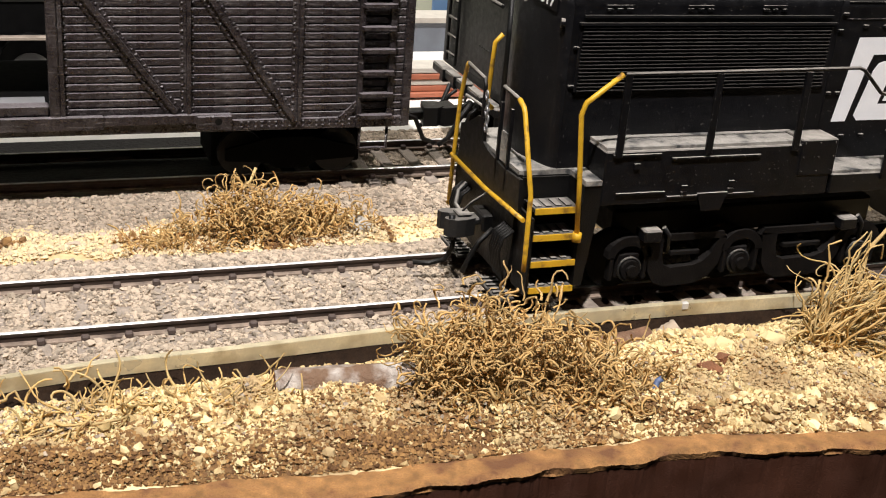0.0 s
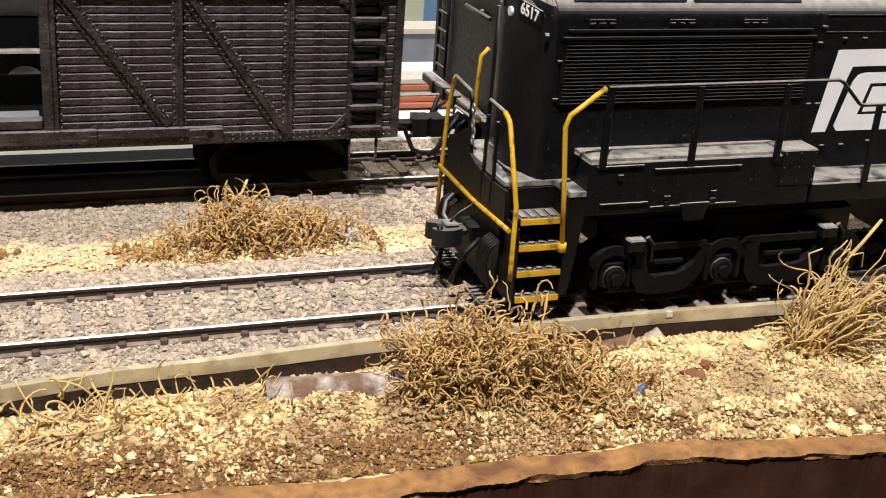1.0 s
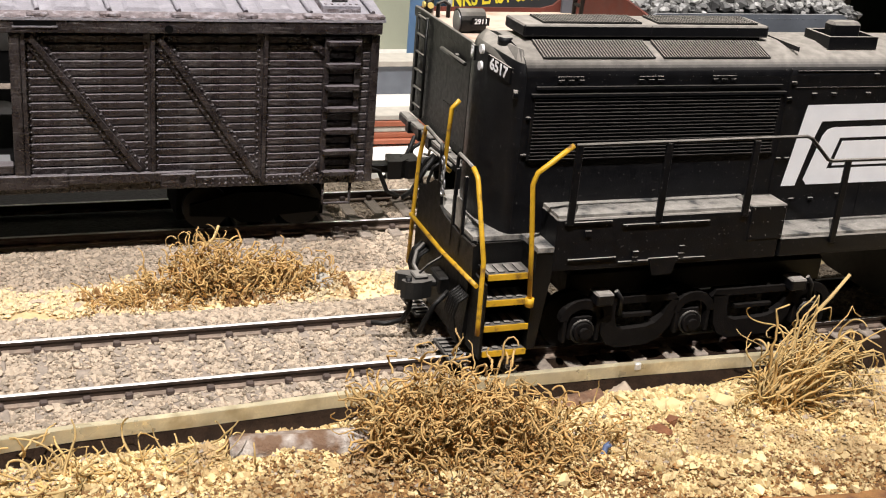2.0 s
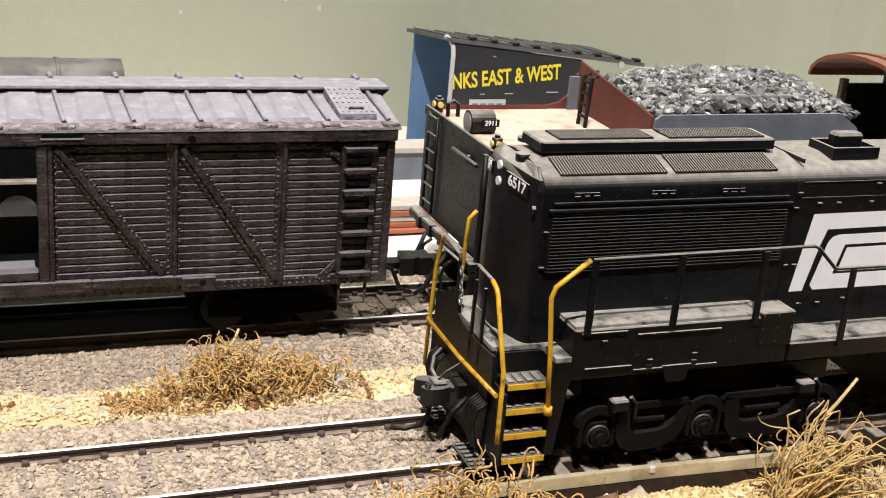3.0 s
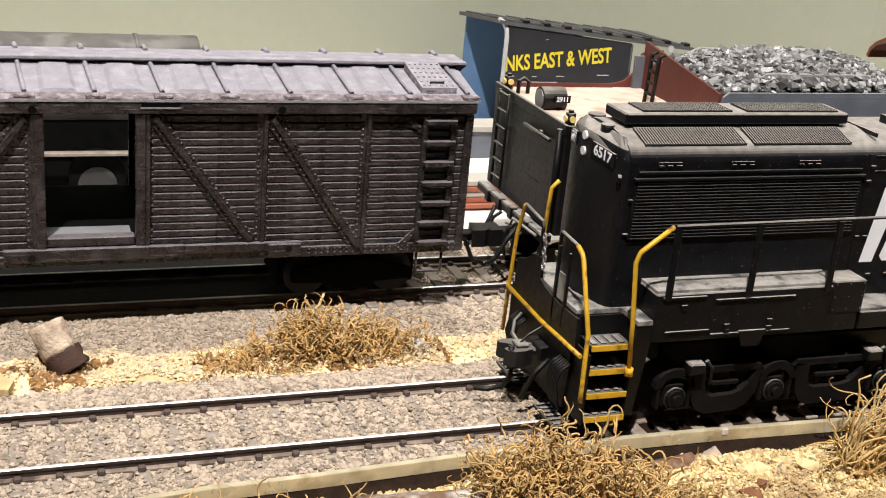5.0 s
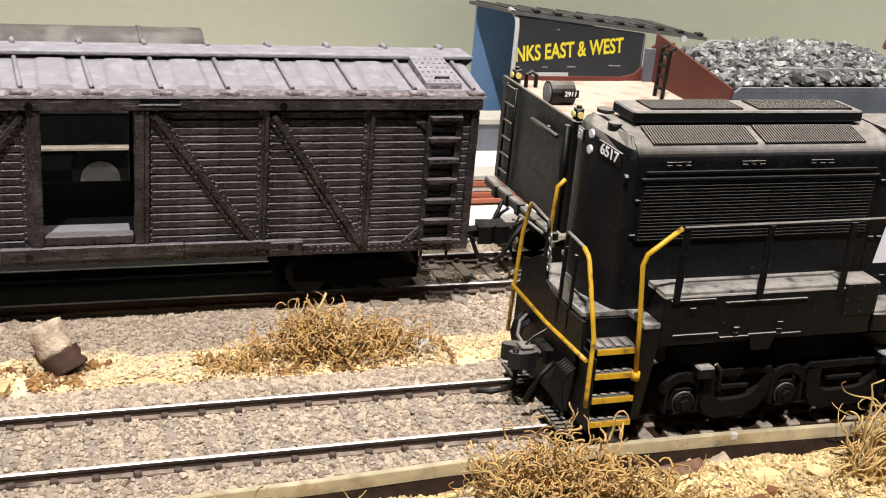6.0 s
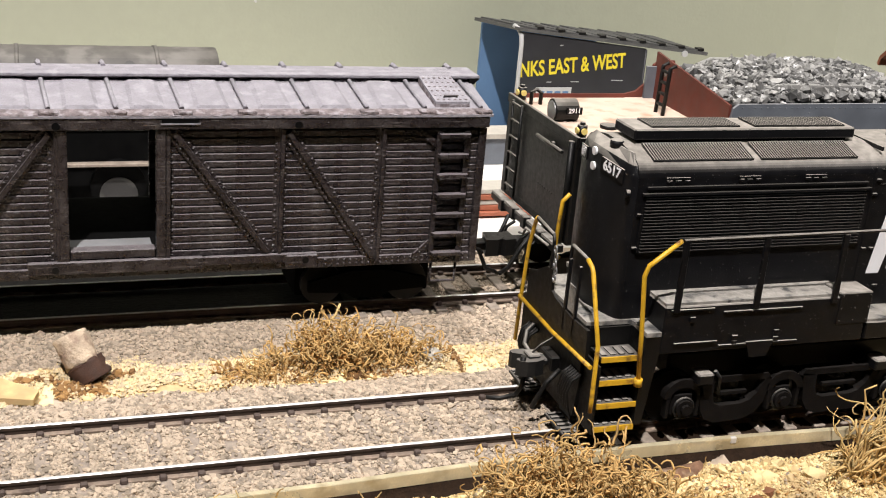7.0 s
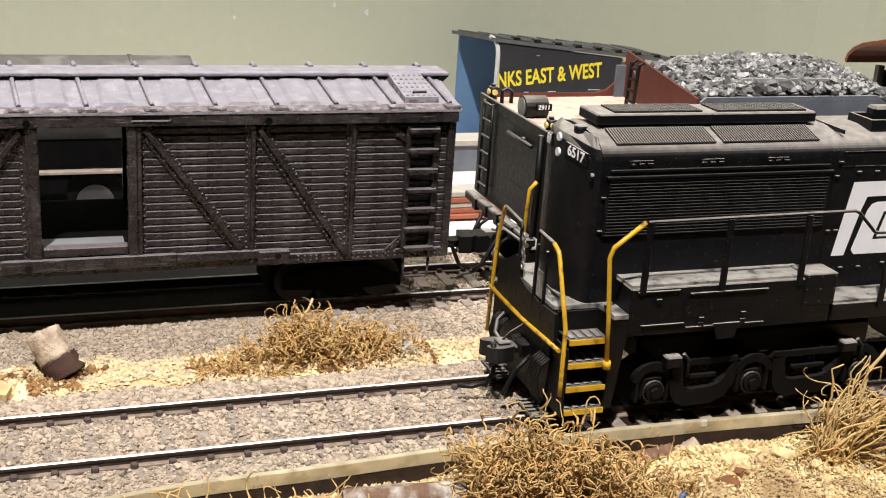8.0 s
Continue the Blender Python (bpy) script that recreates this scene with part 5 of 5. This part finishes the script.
    rivets(rb, [(XB - 0.001, y, z) for y in np.arange(Y0 + 0.3, Y1 - 0.1, 0.14) for z in (1.65, 3.85)], 0.022, "x-")
    rivets(rb, [(XB - 0.001, Y0 + 1.0 + 0.13 * k, 2.35) for k in range(7)], 0.03, "x-")
    part("rivets", rb, "tender", td)
    # end beam, coupler, brake gear
    bm = BM()
    box(bm, XB - 0.25, XB, Y0 + 0.05, Y1 - 0.05, 1.28, 1.46, 0.02)
    part("end_beam", bm, "tender", td)
    part("end_step", box(BM(), XB - 0.24, XB - 0.08, Y0 + 0.2, Y1 - 0.1, 1.462, 1.49), "deckdust", td, "dusty grey end step")
    bm = BM()
    box(bm, 0.55, XB, 6.9, 7.25, 0.78, 1.0, 0.03)
    prism(bm, [(0.75, 6.75), (0.48, 6.72), (0.34, 6.86), (0.42, 7.0), (0.38, 7.2), (0.75, 7.3)], "z", 0.68, 1.08)
    part("coupler", bm, "black_low", td)
    part("air_hose", tube(BM(), [(XB - 0.3, 6.4, 1.3), (0.7, 6.35, 1.0), (0.45, 6.35, 0.55), (0.25, 6.4, 0.38)], 0.055, 6), "black_low", td)
    part("air_hose", tube(BM(), [(XB - 0.3, 7.8, 1.3), (0.8, 7.8, 0.9), (0.5, 7.7, 0.5), (0.2, 7.6, 0.42)], 0.05, 6), "black_low", td)
    for y, z in ((6.0, 1.52), (6.9, 1.55), (7.6, 1.53), (8.3, 1.5)):
        part("beam_bracket", box(BM(), XB - 0.30, XB - 0.12, y, y + 0.22, z - 0.3, z, 0.02), "tender", td)
    part("uncoupling_lever", tube(BM(), [(XB - 0.32, Y0 + 0.2, 1.42), (XB - 0.36, 6.6, 1.40), (XB - 0.34, 6.75, 1.2), (XB - 0.34, 7.0, 1.15)], 0.03, 6), "deckdust", td)
    for y in (6.15, 6.65, 7.5):
        part("air_hose", tube(BM(), [(XB - 0.25, y, 1.25), (XB - 0.42, y + 0.05, 1.1), (XB - 0.5, y + 0.08, 0.8), (XB - 0.45, y, 0.5)], 0.04, 6), "black_low", td)
    part("step_frame", box(BM(), XB - 0.35, XB - 0.05, Y0 + 0.05, Y0 + 0.9, 0.42, 0.50), "deckdust", td)
    part("step_hanger", box(BM(), XB - 0.22, XB - 0.14, Y0 + 0.08, Y0 + 0.16, 0.45, 1.3), "tender", td)
    for xc in (3.0, 8.6):
        bm = box(BM(), xc - 1.7, xc + 1.7, Y0 + 0.7, Y0 + 0.85, 0.35, 0.95, 0.05)
        tr = part("tender_truck", bm, "black_low", td)
        for xa in (xc - 1.05, xc + 1.05):
            bm = BM()
            for y in (6.2, 7.95):
                disc(bm, (xa, 0.46), 0.46, "y", y - 0.07, y + 0.07, 20)
            part("wheelset", bm, "black_low", tr)
        part("bolster", box(BM(), xc - 0.3, xc + 0.3, Y0 + 0.8, Y1 - 0.8, 0.6, 1.46), "black_low", tr)


tender()


def cab():
    """The steam locomotive's cab ahead of the tender: a red-brown arched roof on dark posts."""
    X0, X1, Y0, Y1 = 12.7, 17.5, 5.4, 8.9
    cb = thing("locomotive_cab", (14, 7.05, 0), "steam locomotive cab with an arched red-brown roof", "locomotive cab")
    arc = [(7.15 + 2.05 * math.cos(a), 4.75 + 0.80 * math.sin(a)) for a in np.linspace(math.pi, 0, 13)]
    inner = [(7.15 + 1.98 * math.cos(a), 4.70 + 0.74 * math.sin(a)) for a in np.linspace(0, math.pi, 13)]
    part("roof", prism(BM(), arc + inner, "x", X0 - 1.0, X1), "cabroof", cb, "red-brown arched roof")
    part("roof_stripe", prism(BM(), [(y, z + 0.05) for y, z in arc] + [(y, z + 0.03) for y, z in inner], "x", X0 - 0.6, X0 - 0.5), "cabroof", cb)
    part("roof_vent", box(BM(), X0 + 0.4, X0 + 0.6, 7.0, 7.2, 5.3, 5.8, 0.02), "cabroof", cb)
    for y in (Y0 + 0.1, Y0 + 0.5, Y1 - 0.2):
        part("cab_post", box(BM(), X0 - 0.3, X0 - 0.12, y - 0.08, y + 0.08, 1.4, 4.7), "deckdust", cb)
    part("cab_side", box(BM(), X0, X1, Y0, Y0 + 0.1, 1.4, 4.55), "green", cb)
    part("cab_far_side", box(BM(), X0, X1, Y1 - 0.1, Y1, 1.4, 4.55), "green", cb)
    part("cab_front", box(BM(), X0 + 1.2, X0 + 1.3, Y0, Y1, 1.4, 5.2), "green", cb)
    part("cab_floor", box(BM(), X0 - 0.4, X1, Y0, Y1, 0.2, 1.45), "black_low", cb)


cab()


# ---- background: lettered open-sided car body, boiler of a second engine, flat cars ----
def lettered_body():
    """A car body standing open at one end: dark near side, blue inside face of the far side, roof bent over from the near side."""
    Y, W, X0, X1, Z0 = 24.0, 3.9, 7.72, 12.95, -2.35
    b = thing("open_car_body", (11, 26, Z0), "charcoal car body with yellow lettering, blue inside and grey roof", "car body")

    def top(x):
        return 2.62 - 0.105 * (x - X0)
    bm = BM()
    prism(bm, [(X0, Z0), (X1, Z0), (X1, top(X1) - 0.05), (X0, top(X0) - 0.05)], "y", Y, Y + 0.16)
    part("side_panel", bm, "panel", b, "charcoal side panel")
    part("corner_edge", tube(BM(), [(X0, Y - 0.02, Z0), (X0, Y - 0.02, 2.15), (X0 - 0.01, Y + 0.04, 2.45), (X0 - 0.06, Y + 0.25, 2.66), (X0 - 0.12, Y + 0.55, 2.72)], 0.09, 8), "greyedge", b, "light grey rounded corner edge")
    part("corner_edge", tube(BM(), [(X1, Y + 0.02, Z0), (X1, Y + 0.02, top(X1) - 0.1)], 0.05, 8), "panel", b)
    bm = BM()
    prism(bm, [(X0 - 0.15, Z0), (X1 - 0.3, Z0), (X1 - 0.3, 1.75), (X0 - 0.15, 2.25)], "y", Y + W - 0.14, Y + W)
    part("far_side", bm, "blue", b, "pale blue inside face of the far side")
    part("body_floor", box(BM(), X0, X1, Y + 0.16, Y + W - 0.14, Z0, Z0 + 0.12), "panel", b)
    roof = part("roof", plate(BM(), [(X0 - 0.14, Y - 0.06, top(X0) + 0.02), (15.62, Y - 0.06, top(15.62) + 0.02), (15.35, Y + W + 0.1, 1.66), (X0 - 0.42, Y + W + 0.1, 2.26)], 0.13), "shedroof", b, "grey panelled roof")
    for k in range(9):
        x = X0 + 0.05 + 0.86 * k
        z = top(x) + 0.15
        za = 2.26 - 0.078 * (x - X0) + 0.14
        bm = plate(BM(), [(x, Y - 0.02, z), (x + 0.56, Y - 0.02, z - 0.059), (x + 0.30, Y + W - 0.1, za - 0.06), (x - 0.28, Y + W - 0.1, za)], 0.06)
        part("roof_panel", bm, "shedroof", roof)
        part("panel_catch", box(BM(), x + 0.52, x + 0.80, Y - 0.05, Y + 0.25, z - 0.06, z + 0.05, 0.02), "black_low", roof)
    part("roof_bolt", tube(BM(), [(14.6, Y - 0.10, top(14.6) - 0.02), (14.6, Y - 0.02, top(14.6) - 0.02)], 0.13, 10), "greyedge", roof)
    lettering("lettering", "NKS EAST & WEST", 0.80, "letter", b, pose(9.93, Y - 0.012, 1.35, 90, -5.4, 0), "yellow painted lettering", 0.006, width=4.34)
    scuff = BM()
    for x, z, w in ((9.3, 2.1, 0.12), (9.9, 0.72, 0.34), (11.6, 0.78, 0.5), (8.9, 0.7, 0.2)):
        box(scuff, x, x + w, Y - 0.008, Y - 0.002, z, z + 0.03)
    part("scuff_marks", scuff, "greyedge", b, "pale scuffed scratches")
    sg = part("small_sign", box(BM(), 8.50, 9.95, Y - 0.05, Y - 0.01, -0.02, 0.52), "greyedge", b, "small pale sign")
    bm = BM()
    for k in range(4):
        box(bm, 8.60 + 0.33 * k, 8.84 + 0.33 * k, Y - 0.06, Y - 0.05, 0.02, 0.38)
    part("sign_bars", bm, "blue", sg)


lettered_body()


def engine_behind():
    """A dark engine on the far track, seen over the boxcar and through its open door."""
    Y = 14.5
    e = thing("steam_engine", (-12, Y, -0.35), "sooty black steam engine boiler with pale running board", "steam engine")
    part("boiler", tube(BM(), [(-30, Y, 2.60), (-6.0, Y, 2.58), (-5.0, Y, 2.58)], 1.22, 24), "boiler", e)
    for x in (-6.6, -10, -14):
        part("boiler_band", tube(BM(), [(x, Y, 2.58), (x + 0.10, Y, 2.58)], 1.25, 24), "boiler", e)
    part("sand_dome_bolt", tube(BM(), [(-7.3, Y - 1.1, 3.5), (-7.3, Y - 1.25, 3.6)], 0.13, 10), "boiler", e)
    part("running_board", box(BM(), -30, -5.2, Y - 1.5, Y - 1.22, 1.05, 1.11), "tie", e, "cream running board")
    # underparts filled in and painted as shade, so the boxcar doorway stays dark
    part("frame", box(BM(), -30, -5.0, Y - 0.8, Y + 0.8, -0.1, 1.0), "shade_black", e)
    part("firebox", box(BM(), -30, -5.1, Y - 0.95, Y + 0.95, 1.0, 2.6), "shade_black", e)
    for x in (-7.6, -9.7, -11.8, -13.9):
        w = part("driving_wheel", disc(BM(), (x, 0.42), 0.70, "y", Y - 1.2, Y - 1.0, 26), "shade_black", e)
        part("tyre", disc(BM(), (x, 0.20), 0.48, "y", Y - 1.22, Y - 1.2, 26), "boiler", w)


engine_behind()


def flat_car():
    f = thing("flat_car", (4, 13, -0.35), "flat car stacked with pale and red-orange planks", "flat car")
    part("deck", box(BM(), -2.0, 9, 12.0, 14.6, -0.25, -0.12, 0.02), "redcar", f)
    for k in range(4):
        box_y = 12.10 + 0.04 * (k % 2)
        part("plank", box(BM(), -1.9 + 0.1 * (k % 2), 8.9, box_y, 12.95, -0.115 + 0.155 * k, 0.025 + 0.155 * k, 0.015), ("redcar", "pale")[k % 2], f, ("red-orange plank", "pale weathered plank")[k % 2])
    for x in (0.2, 7.0):
        part("wheelset", disc(BM(), (x, 0.08), 0.42, "y", 12.3, 12.45, 18), "black_low", f)
    w = thing("low_wall", (3, 17, -0.35), "pale grey-blue low wall with cream top", "low wall")
    part("wall_face", box(BM(), -6, 16, 17.0, 17.6, -0.35, 0.55), "bluegrey", w)
    part("wall_top", box(BM(), -6, 16, 16.9, 17.95, 0.55, 0.70), "pale", w)


flat_car()


# ---- dry plants, log, stumps, litter ----
def fibres(n, centre, spread, length, r, curl, up=0.4, seg=9, kink=0.32):
    """Curly thin roots: many tapering four-sided rods in one mesh."""
    V, F = [], []
    off = 0
    for _ in range(n):
        a = RNG.normal(0, 1, 3)
        p = np.array(centre) + np.array(spread) * np.clip(a, -1.9, 1.9) * 0.5
        floor = height(p[0], p[1])
        p[2] = max(p[2], floor + 0.01)
        out = p - np.array(centre)
        d = RNG.normal(0, 1, 3) + out / (np.linalg.norm(out) + 0.2) * 0.9 + np.array([0, 0, up])
        d /= np.linalg.norm(d)
        spin = RNG.normal(0, 1, 3) * curl
        L = length * RNG.uniform(0.5, 1.3)
        rr = r * RNG.uniform(0.6, 1.3)
        pts = [p]
        for k in range(seg):
            spin = spin + RNG.normal(0, 1, 3) * curl * 0.7
            d = d + np.cross(spin, d) * (L / seg) + RNG.normal(0, 1, 3) * kink
            d /= np.linalg.norm(d)
            q = pts[-1] + d * L / seg
            q[2] = max(q[2], height(q[0], q[1]) + 0.01)
            pts.append(q)
        V.append(rod(pts, rr))
        m = len(pts)
        for k in range(m - 1):
            for s in range(4):
                F.append((off + 4 * k + s, off + 4 * k + (s + 1) % 4, off + 4 * (k + 1) + (s + 1) % 4, off + 4 * (k + 1) + s))
        off += 4 * m
    return np.concatenate(V), F


def rod(pts, r):
    P = np.array(pts)
    D = np.gradient(P, axis=0)
    D /= np.linalg.norm(D, axis=1)[:, None] + 1e-9
    A = np.cross(D, np.array([0.31, 0.77, 0.55]))
    A /= np.linalg.norm(A, axis=1)[:, None] + 1e-9
    B = np.cross(D, A)
    w = r * np.linspace(1.0, 0.55, len(P))[:, None]
    return np.stack([P + A * w, P + B * w, P - A * w, P - B * w], 1).reshape(-1, 3)


def plant(name, label, groups, material, category="dry bush"):
    cx, cy, cz = groups[0]["centre"]
    base = thing(name, (cx, cy, float(height(cx, cy))), label, category, "dry plants")
    for g in groups:
        v, f = fibres(**g)
        tagged(under(new("twig_clump", from_arrays("twig_clump", v, f, material, True)), base), kind="stuff")
    return base


plant("dry_bush", "tangled tan bush of curly dry roots beside the brass strip", [
    dict(n=620, centre=(-2.0, -2.1, -0.05), spread=(1.2, 0.9, 0.75), length=0.62, r=0.022, curl=3.6),
    dict(n=430, centre=(-1.05, -2.3, -0.15), spread=(1.5, 0.9, 0.6), length=0.62, r=0.021, curl=3.4),
    dict(n=150, centre=(-1.75, -2.2, 0.25), spread=(1.2, 0.8, 0.8), length=0.5, r=0.021, curl=2.6, up=1.4),
    dict(n=240, centre=(-0.4, -2.7, -0.4), spread=(1.3, 0.7, 0.25), length=0.6, r=0.020, curl=3.2, up=0.1)], "twig")
def stem_fan(n, base, r):
    """Long stems that rise from one foot, fan out and curl over at the tips."""
    V, F = [], []
    m = 16
    for i in range(n):
        p = np.array(base) + RNG.normal(0, 1, 3) * np.array([0.22, 0.16, 0.05])
        lean, turn = RNG.uniform(-0.6, 0.7), RNG.uniform(0.3, 2.6)
        side, L = RNG.normal(0, 0.38), RNG.uniform(0.7, 2.5)
        pts = [p]
        for k in range(m - 1):
            u = k / (m - 1)
            a = lean + turn * u + RNG.normal(0, 0.24) + (RNG.uniform(0, 2.2) if u > 0.85 else 0)
            d = np.array([math.sin(a), side * (1 - 0.5 * u) + 0.15 * math.sin(7 * u + i), math.cos(a)])
            q = pts[-1] + d / np.linalg.norm(d) * L / (m - 1)
            q[1] = min(q[1], -1.15)
            pts.append(q)
        V.append(rod(pts, r * RNG.uniform(0.75, 1.3)))
        for k in range(m - 1):
            for c in range(4):
                o = 4 * m * i + 4 * k
                F.append((o + c, o + (c + 1) % 4, o + 4 + (c + 1) % 4, o + 4 + c))
    return np.concatenate(V), F


weed = plant("dry_weed", "pale curly dry weed with a long upright stalk", [
    dict(n=55, centre=(4.9, -1.75, 0.1), spread=(0.9, 0.4, 0.5), length=1.2, r=0.023, curl=1.9, up=0.7, seg=14, kink=0.10),
    dict(n=90, centre=(4.0, -2.15, -0.35), spread=(0.5, 0.35, 0.3), length=0.7, r=0.023, curl=1.4, up=0.8, kink=0.12)], "twig_grey", "dry weed")
tagged(under(new("twig_clump", from_arrays("twig_clump", *stem_fan(95, (4.15, -2.05, -0.45), 0.023), "twig_grey", True)), weed), kind="stuff")
plant("dry_bush", "low curly brown bush between the two tracks", [
    dict(n=430, centre=(-4.1, 3.75, -0.08), spread=(1.35, 0.6, 0.5), length=0.5, r=0.021, curl=4.2),
    dict(n=170, centre=(-4.35, 3.9, 0.2), spread=(0.55, 0.4, 0.5), length=0.45, r=0.021, curl=3.8, up=0.9),
    dict(n=260, centre=(-2.9, 3.85, -0.12), spread=(1.0, 0.5, 0.35), length=0.42, r=0.020, curl=4.0),
    dict(n=190, centre=(-5.6, 3.5, -0.28), spread=(0.9, 0.5, 0.2), length=0.38, r=0.018, curl=3.6)], "twig")
plant("dry_grass", "scattered pale dry stems lying on the verge", [
    dict(n=120, centre=(-6.1, -1.75, -0.45), spread=(1.6, 0.4, 0.12), length=0.75, r=0.021, curl=1.2, up=-0.9, kink=0.12),
    dict(n=80, centre=(-7.7, -1.8, -0.45), spread=(0.7, 0.5, 0.12), length=0.7, r=0.022, curl=1.0, up=-0.7, kink=0.1),
    dict(n=6, centre=(-8.0, -1.4, -0.2), spread=(1.0, 0.2, 0.15), length=0.6, r=0.02, curl=1.0, up=0.7)], "twig_grey", "dry grass")
bm = BM()
tube(bm, [(4.75, -1.65, 0.1), (4.95, -1.55, 0.7), (5.0, -1.5, 1.0), (5.25, -1.48, 1.25), (5.6, -1.42, 1.62)], 0.045, 6, 0.03)
solo("dry_stalk", bm, "twig_grey", "single upright pale stalk in the weed", "stalk")
bm = BM()
tube(bm, [(-4.45, 3.9, 0.2), (-4.35, 4.0, 0.5), (-4.15, 4.1, 0.62), (-4.05, 4.15, 0.85)], 0.04, 6, 0.025)
solo("dry_stalk", bm, "twig_grey", "pale twig standing out of the low bush", "stalk")


def log_piece(name, a, b, r, material, label, seg=14, n=9, wob=0.10, end="endgrain"):
    a, b = Vector(a), Vector(b)
    d = (b - a).normalized()
    s = d.orthogonal().normalized()
    u = d.cross(s)
    bm = BM()
    rings = []
    for i in range(n):
        p = a + (b - a) * (i / (n - 1))
        rings.append([bm.verts.new(p + (s * math.cos(2 * math.pi * k / seg) + u * math.sin(2 * math.pi * k / seg)) * r * (1 + wob * (RNG.uniform(-1, 1) * 0.5 + math.sin(3 * k + 0.5 * i) * 0.6))) for k in range(seg)])
    for r0, r1 in zip(rings, rings[1:]):
        for k in range(seg):
            bm.faces.new((r0[k], r0[(k + 1) % seg], r1[(k + 1) % seg], r1[k])).smooth = True
    e0, e1 = bm.faces.new(rings[0][::-1]), bm.faces.new(rings[-1])
    e0.material_index = e1.material_index = 1
    bmesh.ops.recalc_face_normals(bm, faces=bm.faces)
    ob = solo(name, bm, material, label, "log")
    ob.data.materials.append(M[end])
    return ob


log_piece("log", (-4.92, -1.63, -0.37), (-2.9, -1.82, -0.35), 0.25, "bark", "bleached grey-white log lying beside the brass strip")
stump = log_piece("stump", (-8.98, 4.0, -0.04), (-9.22, 4.30, 0.44), 0.33, "stump", "tan wooden peg with a dark charred foot, leaning on the ballast", wob=0.06, end="stump")
foot = log_piece("charred_foot", (-8.78, 3.85, -0.30), (-8.97, 4.02, 0.0), 0.34, "foot", "", wob=0.16, end="foot")
del foot["category"]
under(foot, stump)
log_piece("log", (0.25, -1.35, -0.42), (1.25, -1.25, -0.36), 0.16, "brownlog", "short rough brown log under the brass strip")
log_piece("rock", (1.5, -1.25, -0.42), (1.75, -1.3, -0.2), 0.14, "ballast", "small grey stone beside the brass strip", wob=0.3, end="ballast")
bm = plate(BM(), [(-10.9, 3.3, -0.30), (-9.9, 3.0, -0.30), (-9.8, 3.25, -0.24), (-10.8, 3.9, -0.1)], 0.12)
solo("wood_chip", bm, "sawdust", "pale yellow splintered wood chip on the ground", "wood chip")
tube_bm = tube(BM(), [(0.35, -3.0, -0.35), (0.45, -2.95, -0.3), (0.5, -2.9, -0.2), (0.56, -2.92, -0.15)], 0.05, 6)
solo("plastic_scrap", tube_bm, "bluebit", "small bright blue plastic scrap on the sawdust", "scrap")


def chips(n, xr, yr, size, material, label):
    x, y = RNG.uniform(*xr, n), RNG.uniform(*yr, n)
    s = RNG.uniform(size * 0.6, size * 1.5, n)
    for k in range(n):
        me = lumps("stone", np.array([[0, 0, 0]]), np.array([s[k]]), material, 0.6, 0.3)
        ob = tagged(new("stone", me), label, "stone", "loose stones")
        ob.location = Vector((x[k], y[k], float(height(x[k], y[k])) + s[k] * 0.3)) * CM


chips(9, (-8.9, -5.8), (3.2, 4.3), 0.085, "ballast", "small grey stone lying in the sawdust")
chips(4, (-9.8, -8.6), (3.1, 3.6), 0.085, "sawdust", "pale yellow stone lying in the sawdust")
chips(4, (-8.6, -2.5), (3.2, 4.4), 0.085, "rust_crumb", "dark brown bark crumb lying in the sawdust")
chips(6, (1.9, 3.6), (-2.0, -1.4), 0.14, "sawdust", "yellow crumb of sawdust clay")
chips(3, (0.3, 2.6), (-2.6, -1.8), 0.12, "endgrain", "rust-brown bark crumb on the verge")
chips(1, (-2.2, -2.1), (3.6, 3.7), 0.17, "pale", "white pebble beside the low bush")
